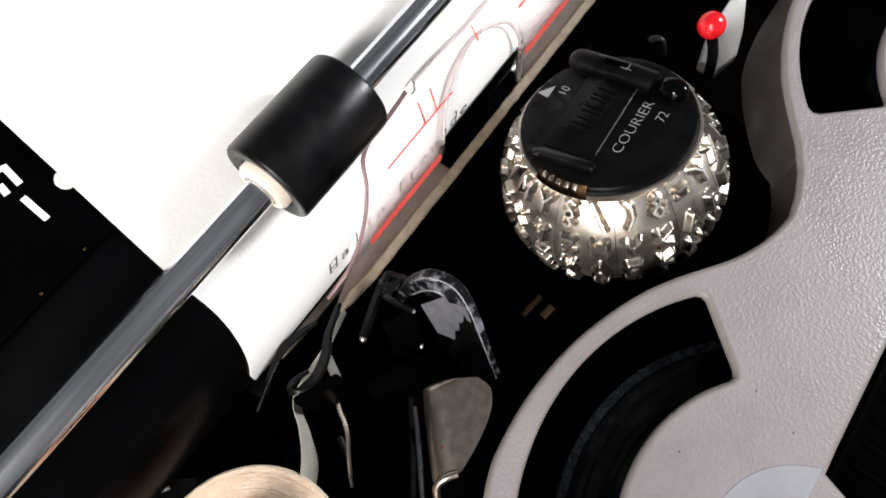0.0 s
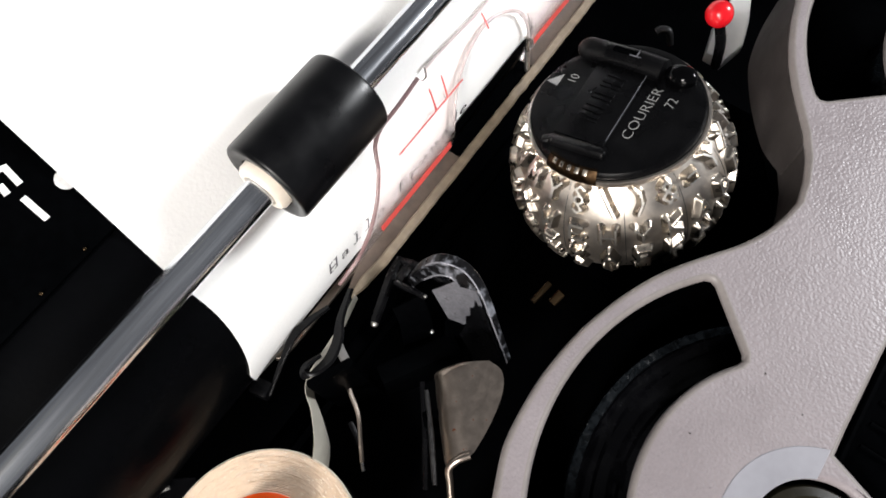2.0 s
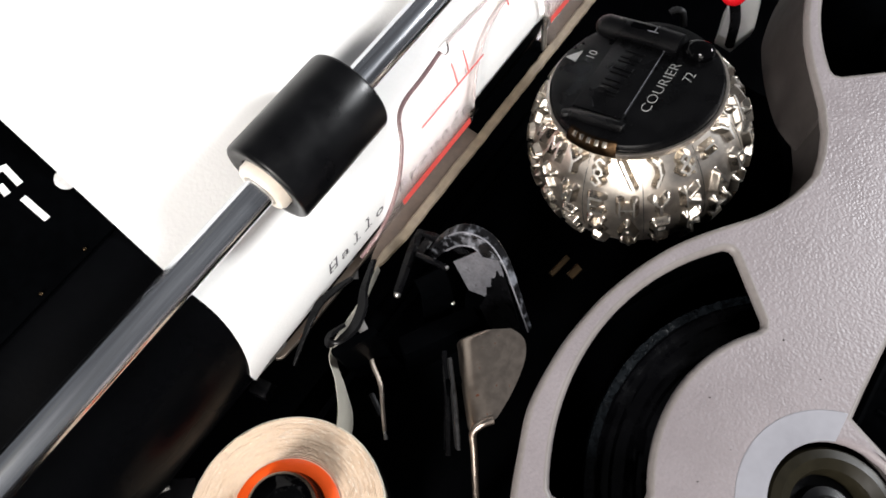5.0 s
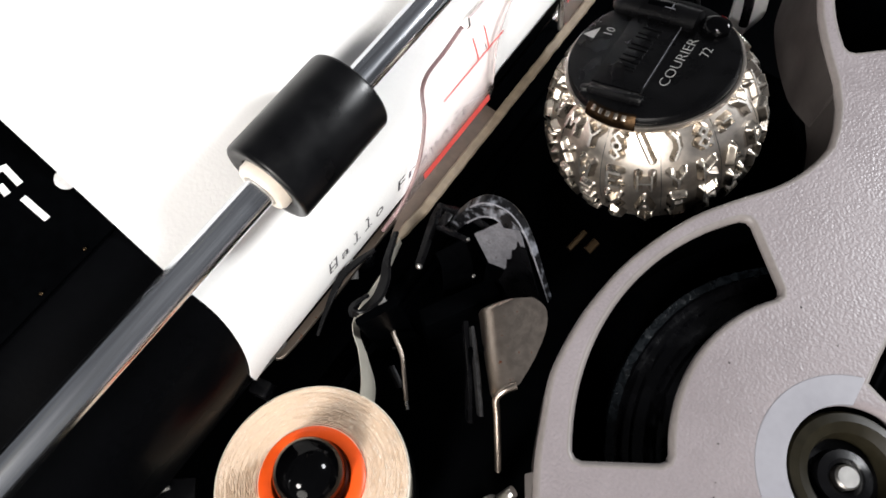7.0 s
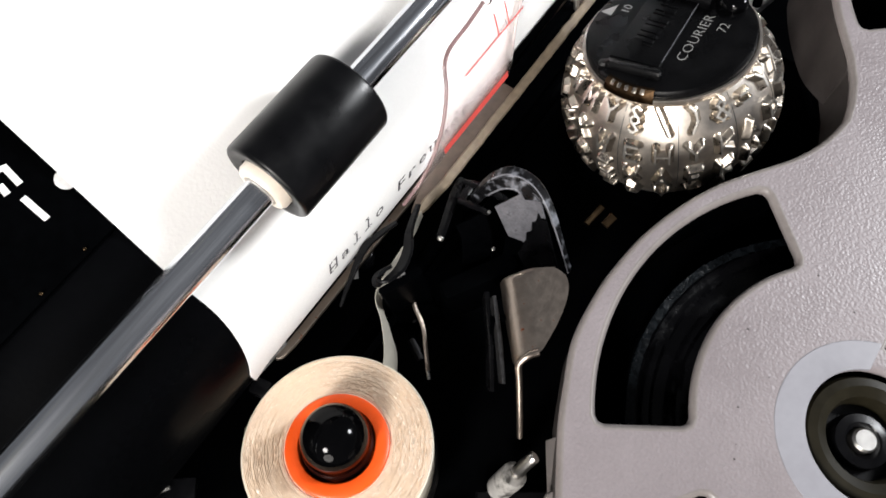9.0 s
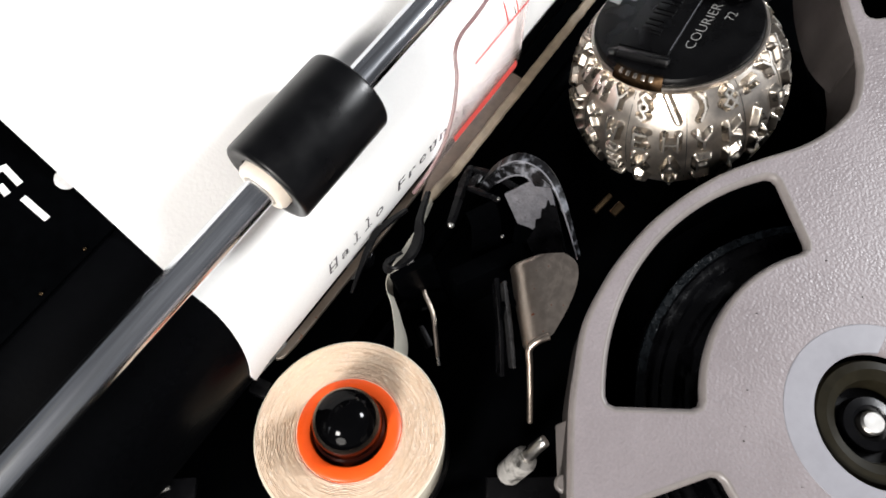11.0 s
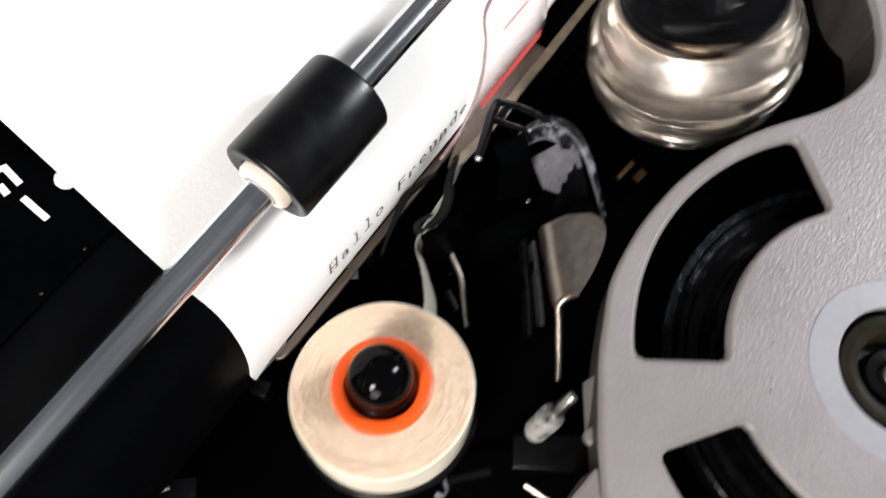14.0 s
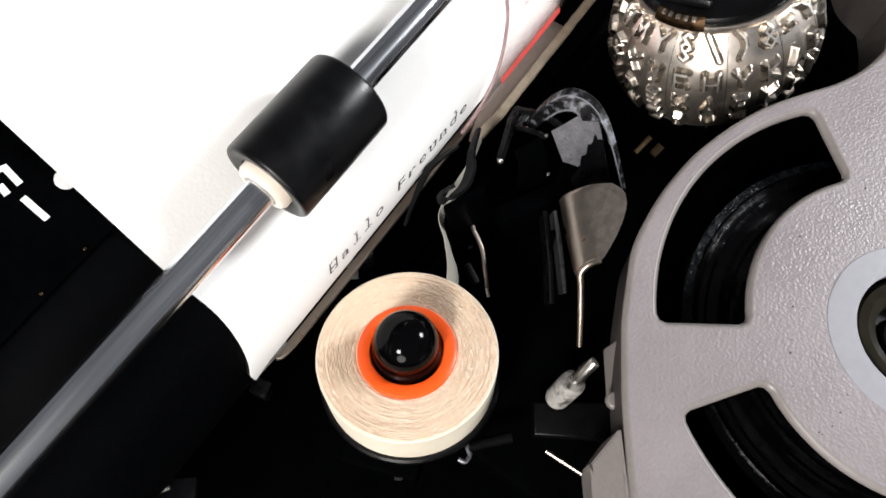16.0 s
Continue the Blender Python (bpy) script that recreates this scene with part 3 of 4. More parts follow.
# the strokes of each type face, in a box of one by one
STROKES_OF = {
    "S": [(.4, .4), (0, .5), (-.4, .36), (.3, .1), (.4, -.06), (0, -.16), None, (0, .16), (-.4, .06), (-.3, -.1), (.4, -.36), (0, -.5), (-.4, -.4)],
    ")": [(-.3, .5), (.2, .25), (.3, -.1), (-.2, -.5)], "b": [(-.5, .5), (.5, -.5)],
    "H": [(-.5, .5), (-.5, -.5), None, (.5, .5), (.5, -.5), None, (-.5, 0), (.5, 0)],
    "&": [(.5, -.5), (-.3, .3), (0, .5), (.3, .3), (-.5, -.2), (-.1, -.5), (.5, -.1)], "%": [(-.4, .4), (-.2, .2), None, (.2, -.2), (.4, -.4), None, (-.5, -.5), (.5, .5)],
    "Y": [(-.5, .5), (0, 0), (.5, .5), None, (0, 0), (0, -.5)], "=": [(-.4, .2), (.4, .2), None, (-.4, -.2), (.4, -.2)],
    "E": [(.5, .5), (-.4, .5), (-.4, -.5), (.5, -.5), None, (-.4, 0), (.2, 0)], "K": [(-.5, .5), (-.5, -.5), None, (.5, .5), (-.4, 0), (.5, -.5)],
    "A": [(-.5, -.5), (0, .5), (.5, -.5), None, (-.3, -.1), (.3, -.1)], "N": [(-.5, -.5), (-.5, .5), (.5, -.5), (.5, .5)],
    "T": [(-.5, .5), (.5, .5), None, (0, .5), (0, -.5)], "M": [(-.5, -.5), (-.4, .5), (0, -.1), (.4, .5), (.5, -.5)],
    "Z": [(-.5, .5), (.5, .5), (-.5, -.5), (.5, -.5)], "X": [(-.5, .5), (.5, -.5), None, (.5, .5), (-.5, -.5)],
    "D": [(-.4, .5), (-.4, -.5), (.2, -.4), (.5, 0), (.2, .4), (-.4, .5)], "F": [(.5, .5), (-.4, .5), (-.4, -.5), None, (-.4, 0), (.2, 0)],
    "W": [(-.5, .5), (-.3, -.5), (0, .2), (.3, -.5), (.5, .5)]}


def slug(m, strokes, wide, tall, radius, top=1.05, flank=0.64, cell=0.13):
    """One raised type face: sloping flanks that rise from the ball to the strokes of the letter."""
    nx, ny = int((wide + 2 * flank) / cell) + 2, int((tall + 2 * flank) / cell) + 2
    u, v = np.meshgrid((np.arange(nx) - (nx - 1) / 2) * cell, (np.arange(ny) - (ny - 1) / 2) * cell)
    near = np.full(u.shape, 9.0)
    for a, b in zip(strokes, strokes[1:]):
        if a is None or b is None:
            continue
        ax, ay, bx, by = a[0] * wide, a[1] * tall, b[0] * wide, b[1] * tall
        f = np.clip(((u - ax) * (bx - ax) + (v - ay) * (by - ay)) / ((bx - ax) ** 2 + (by - ay) ** 2), 0, 1)
        near = np.minimum(near, np.hypot(u - ax - f * (bx - ax), v - ay - f * (by - ay)))
    rise = top * np.clip((flank - near) / (flank - 0.13), 0, 1)
    bm, face = bmesh.new(), bmesh.new()
    tops = {}
    grid = [[bm.verts.new(m @ Vector((u[j, i], v[j, i], rise[j, i] - 0.04 - (u[j, i] ** 2 + v[j, i] ** 2) / (2 * radius)))) for i in range(nx)] for j in range(ny)]
    for j in range(ny - 1):
        for i in range(nx - 1):
            if rise[j:j + 2, i:i + 2].max() > 0:
                bm.faces.new((grid[j][i], grid[j][i + 1], grid[j + 1][i + 1], grid[j + 1][i]))
            if rise[j:j + 2, i:i + 2].min() > 0.8 * top:
                quad = [(j, i), (j, i + 1), (j + 1, i + 1), (j + 1, i)]
                for c in quad:
                    if c not in tops:
                        tops[c] = face.verts.new(m @ Vector((u[c], v[c], top - 0.01 - (u[c] ** 2 + v[c] ** 2) / (2 * radius))))
                face.faces.new([tops[c] for c in quad])
    bmesh.ops.delete(bm, geom=[w for w in bm.verts if not w.link_faces], context="VERTS")
    return bm, face


def type_ball():
    t = thing("type_ball", BALL, "nickel-plated spherical type element with a black cap", "type ball")
    ORIGIN[t.name] = Vector()
    R0 = 15.7
    prof = [(0, 11.2), (11.9, 11.2), (12.0, 11.6), (12.35, 11.65), (12.45, 11.2), (12.35, 10.6)]
    prof += [(R0 * math.sin(radians(c)), R0 * math.cos(radians(c))) for c in range(50, 124, 3)]
    prof += [(12.6, -9.4), (11.8, -9.4), (11.5, -3), (0, -3)]
    part("shell", lathe(prof, Matrix(), 132), NICKEL, t, "nickel-plated ball with raised type")
    # cap
    cap = part("cap", lathe([(0, 12.75)] + [(r, 12.75) for r in (4, 8, 11.0)] + [(11.6, 12.65), (11.85, 12.3), (11.9, 11.3), (11.6, 11.0), (0, 11.0)], Matrix(), 96), CAP_PLASTIC, t, "matte black plastic cap")
    part("lever_panel", block((14.0, 7.4, 0.9), at(-0.7, 1.9, 13.0, 0, 0, 3), 0.3), CAP_PLASTIC, cap)
    part("panel_lip", block((1.9, 8.2, 1.3), at(-8.5, 1.1, 12.9, 0, 22, 4), 0.5), CAP_PLASTIC, cap)
    part("panel_rim", block((1.5, 2.0, 1.0), at(-8.9, 5.3, 12.7, 0, 15, 30), 0.45), CAP_PLASTIC, cap)
    part("panel_seam", block((12.6, 0.10, 0.1), at(-0.2, -1.75, 13.40, 0, 0, 3), 0.0), WORN_STEEL, cap, "worn pale edge line")
    part("lever_bar", tube([(7.4, -3.2, 13.3), (7.6, 1.5, 13.4), (7.6, 7.8, 13.2)], 1.75, 24), CAP_PLASTIC, cap)
    bm = bmesh.new()
    bmesh.ops.create_uvsphere(bm, u_segments=32, v_segments=18, radius=1.0)
    for v in bm.verts:
        v.co = Vector((v.co.x * 1.75 + 7.6, v.co.y * 2.3 - 5.6, v.co.z * 1.5 + 13.2))
    part("lever_knob", bm, GLOSS, cap, "glossy black lever end")
    bm = bmesh.new()
    bmesh.ops.create_uvsphere(bm, u_segments=28, v_segments=16, radius=1.0)
    for v in bm.verts:
        v.co = Vector((v.co.x * 1.8 + 7.6, v.co.y * 2.2 + 8.0, v.co.z * 1.75 + 13.2))
    part("lever_end", bm, CAP_PLASTIC, cap)
    part("lever_slot", block((0.9, 3.6, 0.5), at(7.4, 2.6, 15.0), 0.15), BLACK_PAINT, cap)
    part("slot_edge", block((0.12, 1.6, 0.1), at(6.9, 0.9, 15.2), 0.0), WORN_STEEL, cap)
    part("slot_edge", block((0.9, 0.12, 0.1), at(7.4, 0.72, 15.2), 0.0), WORN_STEEL, cap)
    for k, (w, x) in enumerate(((0.7, -3.6), (0.7, -2.6), (1.1, -1.4), (0.5, -0.3), (1.2, 0.9), (0.5, 2.0), (0.8, 2.9))):
        part("embossed_bar", block((w, 2.9, 0.25), at(x, 2.1, 13.5), 0.08), CAP_PLASTIC, cap)
    for k, x in enumerate((-4.4, 3.9)):
        part("embossed_bar", block((0.25, 2.9, 0.2), at(x, 2.0, 13.5), 0.06), CAP_PLASTIC, cap)
    bm = letters("COURIER", 2.1, 0.03, bold=-0.045)
    for v in bm.verts:
        v.co = Vector((v.co.x * 1.1 + 0.05, v.co.y * 1.0 - 4.55, v.co.z + 12.8))
    part("print", bm, WHITE_PRINT, cap, "pale grey printed word", smooth=False)
    bm = letters("72", 2.0, 0.03, bold=-0.035)
    for v in bm.verts:
        v.co = Vector((v.co.x * 0.9 + 3.1, v.co.y - 7.1, v.co.z + 12.8))
    part("print", bm, WHITE_PRINT, cap, smooth=False)
    bm = letters("10", 1.9, 0.03, bold=-0.03)
    for v in bm.verts:
        v.co = Vector((v.co.x * 0.95 + 2.0, v.co.y + 7.3, v.co.z + 12.8))
    part("print", bm, WHITE_PRINT, cap, smooth=False)
    bm = bmesh.new()
    bm.faces.new([bm.verts.new(p) for p in ((0.2, 11.3, 12.82), (-0.1, 9.4, 12.82), (2.3, 9.5, 12.82))])
    part("pointer", bm, WHITE_PRINT, cap, "pale printed triangle", smooth=False)
    # brass-coloured recess with a stamped number, kept as bars
    bm, rows = bmesh.new(), []
    for k in range(19):
        q = radians(161 + 36 * k / 18)
        rows.append([bm.verts.new((r * math.cos(q), r * math.sin(q), z)) for r, z in ((11.1, 12.80), (11.5, 12.80), (12.1, 12.3), (12.45, 11.6), (12.5, 11.0))])
    grid_faces(bm, rows)
    rec = part("stamp_recess", bm, BRASS, t, "stained brass-coloured recess with a stamped number")
    for k in range(5):
        q = 167 + 5.6 * k
        part("stamp_bar", block((0.8, 0.62, 0.22), at(11.85 * math.cos(radians(q)), 11.85 * math.sin(radians(q)), 12.55, 0, 0, q) @ at(0, 0, 0, 0, 35, 0), 0.1), SLUG, rec)
    for k in range(11):
        q = -147.5 + k * 360 / 11
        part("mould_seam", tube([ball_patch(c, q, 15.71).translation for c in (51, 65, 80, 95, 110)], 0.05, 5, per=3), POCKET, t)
    # four rings of type: strokes with sloping flanks
    named = {(57, -172): "S", (57, -139.3): ")", (57, -155.7): "b", (76, -155.7): "H", (57, -122.9): "&", (57, -73.8): "%",
             (57, -90.2): "Y", (57, -106.5): "=", (76, -172): "E", (76, -139.3): "Y", (76, -122.9): "K", (76, -106.5): "A"}
    spare = "NTEKMZAXHYDFW"
    for row, col in enumerate((57, 76, 93, 109)):
        for k in range(22):
            az = -155.7 + k * 360 / 22
            ch = next((g for (c, a), g in named.items() if c == col and abs((a - az + 180) % 360 - 180) < 4), None) or spare[(k * 5 + row * 3) % len(spare)]
            tall = 3.9 if ch in "S)b" else (2.9 if col == 57 else 2.5)
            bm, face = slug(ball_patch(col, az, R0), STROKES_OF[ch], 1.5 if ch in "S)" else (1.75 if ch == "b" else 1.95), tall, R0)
            # flanks get a darker nickel than the stroke tops, set by colour
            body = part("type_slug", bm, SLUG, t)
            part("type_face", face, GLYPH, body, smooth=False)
    return t


def card_point(x, a, lift=1.0):
    r = PLATEN_R + lift
    return Vector((x, AXIS_Y - r * math.cos(radians(a)), AXIS_Z + r * math.sin(radians(a))))


def lerp_table(x, table):
    for (x0, y0), (x1, y1) in zip(table, table[1:]):
        if x <= x1:
            return y0 + (y1 - y0) * max(0, (x - x0)) / (x1 - x0)
    return table[-1][1]


TOP = [(-2.5, -17), (0, -13), (2, -8), (4.7, 2), (7.5, 13), (10, 24), (11, 30), (12, 34), (14, 36.5), (20, 37.5), (22.4, 38.5), (22.8, 36), (23.6, 36), (24.2, 39),
       (30, 38.5), (36, 37.5), (73.5, 37.5)]
NOTCH = [(24.6, -18), (24.7, 4), (25.4, 12), (26.5, 18), (28, 22.5), (31, 28), (35.3, 31), (39, 29.5), (42.8, 22), (44.3, 12), (44.9, 2), (45.0, -18)]


def card_holder():
    t = carried(thing("card_holder", (35, 0, 70), "clear plastic card holder with red alignment lines", "card holder"))
    xs = sorted({round(-2.5 + 0.5 * k, 2) for k in range(152)} | {24.6, 24.7, 44.9, 45.0, 22.4, 22.8, 23.6, 24.2})
    bm, rows = bmesh.new(), []
    for x in xs:
        lo = lerp_table(x, NOTCH) if 24.6 < x < 45 else -18
        hi = max(lerp_table(x, TOP), lo + 0.5)
        rows.append([bm.verts.new(card_point(x, lo + (hi - lo) * k / 16)) for k in range(17)])
    grid_faces(bm, rows)
    ob = part("clear_plate", bm, CLEAR, t)
    sol = ob.modifiers.new("thickness", "SOLIDIFY")
    sol.thickness, sol.offset = 0.5 * MM, 0
    ob.visible_shadow = False
    part("plate_edge", tube([card_point(x, lerp_table(x, TOP)) for x in (-2.5, 0, 2, 4.7, 7.5, 10, 11, 12, 14, 18, 22.4)], 0.28, 8), CARD_EDGE, t, "left edge of the plate, tinted for refracted light").visible_shadow = False
    part("plate_edge", tube([card_point(x, lerp_table(x, TOP)) for x in (24.2, 30, 36, 50, 60, 73)], 0.22, 8), EDGE_GREY, t)
    part("plate_edge", tube([card_point(x, lerp_table(x, NOTCH)) for x in (24.7, 25.4, 26.5, 28, 31, 35.3, 39, 42.8, 44.3, 44.9)], 0.25, 10), EDGE_GREY, t)

    def line(x0, a0, x1, a1, w):
        part("red_line", strip([card_point(x0 + (x1 - x0) * k / 4, a0 + (a1 - a0) * k / 4, 1.35) for k in range(5)],
                               (x1 - x0 + 0.01, -0.0, 0) if abs(a1 - a0) > 2 and abs(x1 - x0) > 99 else ((0, 0.2, 1) if abs(a1 - a0) < 2 else (1, 0, 0)), w, 0.06), RED_LINE, t, "printed red line")
    line(13.8, 22.2, 28.5, 22.2, 0.32)
    line(22.2, 22.3, 22.8, 32.0, 0.28)
    line(24.8, 22.3, 25.5, 32.0, 0.28)
    line(36.2, 29.0, 36.3, 36.5, 0.28)
    line(45.5, 24.0, 60, 24.0, 0.5)
    line(6.7, -5.0, 23.6, -5.0, 1.3)
    line(46.4, -5.0, 72, -5.0, 1.3)
    # flange along the foot of the plate, with an uneven lip
    for x0, x1 in ((-2.6, 24.4), (45.2, 73.0)):
        bm = strip([(x0, -0.9, 69.8), (x0 + 7, -0.4, 69.8), (x1 - 5, -0.4, 69.8), (x1, -0.4, 69.8)], (0, 1, 0), [0.5 if x0 < 0 else 3.0, 3.2, 3.2, 3.2], 0.6)
        part("foot_flange", bm, FLANGE, t, "brown translucent foot flange")
    # black strip added to keep the gap below the notch dark
    part("notch_mask", strip([(24.5, -0.4, 69.6), (31, -0.4, 69.6), (38, -0.4, 69.6), (45.1, -0.4, 69.6)], (0, 1, 0), 3.4, 0.6), BLACK_PAINT, t, "added black strip that keeps the gap below the notch dark")
    rnd = random.Random(4)
    lip = [(-3.0 + 1.1 * k, -1.55 - 0.5 * min(1.0, k / 7) + rnd.uniform(-0.06, 0.06), 70.2 + rnd.uniform(-0.07, 0.07)) for k in range(70)]
    part("lip", strip(lip, (0, 1, 0.25), [0.5] + [1.5] * 30, 0.9, per=2), LIP, t, "beige worn lip")
    r = carried(thing("film_ribbon", (35, -1, 68), "taut black film ribbon behind the notch of the card holder", "ribbon"))
    bm, rows = bmesh.new(), []
    for k in range(25):
        x = 24.3 + 21.2 * k / 24
        dip = 5.0 * max(0.0, abs(k - 12) / 12 - 0.85)
        rows.append([bm.verts.new(card_point(x, -0.5 - dip - 5.0 * j, 0.45)) for j in range(8)])
    grid_faces(bm, rows)
    band = part("band", bm, BLACK_PAINT, r)
    sol = band.modifiers.new("thickness", "SOLIDIFY")
    sol.thickness = 0.05 * MM
    part("post", tube([(44.0, -1.0, 70), (45.5, 0.6, 76)], 0.45, 10), BARE_STEEL, t)


def small_metal():
    # bent steel tab with a thin leg
    t = carried(thing("steel_tab", (-10, -24, 60), "bent bare steel tab lever on the carrier", "lever"))
    bm, rows = bmesh.new(), []
    left = [(-3.9, -19.4), (-5.6, -18.3), (-6.6, -19.0), (-8.7, -20.8), (-10.7, -22.6), (-12.6, -24.4), (-13.8, -25.5), (-14.2, -26.2)]
    right = [(-0.9, -23.3), (-1.0, -25.2), (-2.4, -26.5), (-4.6, -27.3), (-7.4, -27.8), (-10.3, -28.0), (-11.6, -27.9), (-12.9, -26.9)]
    for (x0, y0), (x1, y1) in [(p[:2], q[:2]) for p, q in zip(smooth_line([(*p, 0) for p in left], 3), smooth_line([(*p, 0) for p in right], 3))]:
        width = math.hypot(x1 - x0, y1 - y0)
        row = []
        for k in range(17):
            d = width * (k / 16) ** 1.3
            drop = 3.2 - math.sqrt(max(0.0, 3.2 ** 2 - max(0.0, 3.2 - d) ** 2)) if d < 3.2 else 0.0
            row.append(bm.verts.new((x0 + (x1 - x0) * d / width, y0 + (y1 - y0) * d / width, 77.7 - drop)))
        rows.append(row)
    grid_faces(bm, rows)
    ob = part("blade", bm, TAB_STEEL, t)
    sol = ob.modifiers.new("thickness", "SOLIDIFY")
    sol.thickness = 0.12 * MM
    part("leg", tube([(-11.7, -27.8, 77.7), (-13.0, -26.9, 77.5), (-14.3, -26.6, 76.6), (-15.5, -27.6, 75.2), (-18.0, -29.6, 72.5), (-20.5, -31.6, 69)], (0.5, 0.42), 10), TAB_STEEL, t, "bright bent leg")
    part("stem", strip([(-9.5, -21.5, 75), (-11, -23, 66), (-12, -24, 56)], (0.6, -0.6, 0), 4, 0.8), BLACK_PAINT, t)
    # slim slats beside it
    s = carried(thing("guide_slat", (-12, -22, 60), "slim dark steel slat with worn edges", "guide"))
    part("slat", strip([(-8.0, -18.6, 74.5), (-12, -22.2, 73.4), (-16.5, -25.9, 72)], (1, -0.6, 0), [0.4, 0.6, 0.6, 0.5], 3.0), DARK_WORN, s)
    part("slat", strip([(-7.0, -17.0, 70.0), (-12, -21.0, 69.4), (-17.5, -25.0, 68)], (1, -0.6, 0), 0.7, 4.0), BLACK_STEEL, s)
    # arched ribbon bracket
    b = carried(thing("ribbon_bracket", (4, -15, 60), "arched black steel ribbon bracket, worn bare on its face", "bracket"))
    outer = smooth_line([(3.25, -7.40, 72.70), (4.45, -9.00, 78.10), (5.55, -11.50, 81.70), (6.35, -14.60, 81.50), (5.45, -17.80, 80.40), (3.45, -21.40, 77.70), (1.75, -24.90, 73.10)], 6)
    part("arch", strip(outer, (1, 0.25, 0.2), [0.9, 1.3, 1.5, 1.5, 1.3, 1.0, 0.7], 0.45, per=1), SCUFFED, b)
    part("worn_edge", tube([(x - 0.55, y - 0.12, z + 0.1) for x, y, z in outer[8:]], (0.14, 0.09), 6, per=1), WORN_STEEL, b, "edge rubbed bright")
    inner = smooth_line([(3.05, -8.60, 72.50), (3.85, -10.00, 76.30), (4.65, -11.80, 79.10), (5.15, -13.60, 79.70), (5.05, -14.90, 78.70)], 6)
    bm = bmesh.new()
    grid_faces(bm, [[bm.verts.new(Vector(p).lerp(q, k / 5) + Vector((-0.3, 0, 0))) for k in range(6)] for p, q in zip(outer, inner)])
    crown = part("crown", bm, SCUFFED, b, "scuffed crown round an oval eye")
    part("eye_lip", tube([(x - 0.35, y, z) for x, y, z in inner[6:]], 0.15, 6, per=1), WORN_STEEL, b)
    ridge = [Vector(p) for p in ((3.6, -11.3, 74.4), (4.4, -12.8, 76.8), (5.2, -14.2, 79.0), (5.6, -15.6, 80.4), (5.4, -17.0, 80.3))]
    foot = [Vector(p) for p in ((2.4, -15.8, 68.4), (2.9, -16.5, 69.4), (3.7, -17.6, 71.4), (4.3, -18.8, 73.8), (4.1, -19.8, 75.4))]
    top, low = smooth_line(ridge, 5), smooth_line(foot, 5)
    rnd, faces = random.Random(8), {}
    for name, f0, f1 in (("face", 0.0, 1.0), ("skirt", 1.0, 2.3)):
        bm, rows = bmesh.new(), []
        for i, (p, q) in enumerate(zip(top, low)):
            worn = 1.0 - 0.42 * max(0.0, min(1.0, (i - 7) / 8)) + 0.07 * math.sin(i * 1.9) + rnd.uniform(-0.05, 0.05) if name == "face" else f0
            rows.append([bm.verts.new(p.lerp(q, f0 + ((worn if name == "face" else f1) - f0) * k / 8) + Vector((-0.2 if name == "face" else 0, 0, 0))) for k in range(9)])
        grid_faces(bm, rows)
        faces[name] = part(name, bm, WORN_STEEL if name == "face" else BLACK_STEEL, b, "face worn to bare metal" if name == "face" else "")
    bm = bmesh.new()
    grid_faces(bm, [[bm.verts.new(p.lerp(q, k / 4)) for k in range(5)] for p, q in zip(top, low)])
    faces["back"] = part("backing", bm, BLACK_STEEL, b)
    for ob in [crown] + list(faces.values()):
        sol = ob.modifiers.new("thickness", "SOLIDIFY")
        sol.thickness, sol.offset = 0.15 * MM, 0
    part("post", strip([(3.4, -16.5, 70), (2.4, -17, 64), (1.0, -18, 54)], (1, -1, 0), 5, 1.2), BLACK_PAINT, b)
    part("glint_stud", lathe(rounded(0.3, 0.6, 0.15), at(-0.1, -13.7, 68.7, 10, -15), 16), BARE_STEEL, b)
    # tape guide with hooked arms
    g = carried(thing("tape_guide", (-10, -4, 60), "black steel tape guide with two hooked arms", "tape guide"))
    part("hook", strip([(-3.0, -2.5, 75.3), (-7.0, -4.0, 75.6), (-9.5, -5.5, 75.6), (-12.1, -6.2, 75.5), (-14.4, -5.7, 75.3), (-15.4, -4.7, 75.0), (-14.4, -4.0, 74.6), (-12.3, -4.6, 74.2)], (0.4, -0.6, 0.6), [0.9, 1.4, 1.9, 2.2, 2.1, 1.7, 1.2, 0.8], 0.5), BLACK_STEEL, g)
    part("finger", strip([(-6.5, -1.2, 74.0), (-9.1, -0.4, 74.0), (-11.6, 0.3, 73.5), (-13.8, 0.1, 73.0), (-16.8, -0.4, 71.5), (-20.2, -1.2, 70.0)], (0.2, -0.8, 0.5), [0.8, 1.3, 1.5, 1.2, 0.8, 0.4], 0.4), BLACK_STEEL, g)
    part("stem", strip([(-13.5, -7.2, 75), (-13, -8, 66), (-12, -9, 54)], (1, -0.5, 0), 6.5, 1.2), BLACK_PAINT, g)
    # loose tape running from the spool to the guide; its shadow is in the colour
    tp = carried(thing("tape_run", (-18, -7, 64), "loose run of correction tape, twisted edge-on, shade put into its colour", "tape"))
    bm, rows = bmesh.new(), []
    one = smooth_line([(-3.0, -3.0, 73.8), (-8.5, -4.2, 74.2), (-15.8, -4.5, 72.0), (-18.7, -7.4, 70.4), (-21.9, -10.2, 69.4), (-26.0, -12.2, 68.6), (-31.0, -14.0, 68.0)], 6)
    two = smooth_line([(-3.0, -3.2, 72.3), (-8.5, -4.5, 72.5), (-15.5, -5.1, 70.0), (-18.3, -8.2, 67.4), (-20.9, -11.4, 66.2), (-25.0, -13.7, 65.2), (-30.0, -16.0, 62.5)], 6)
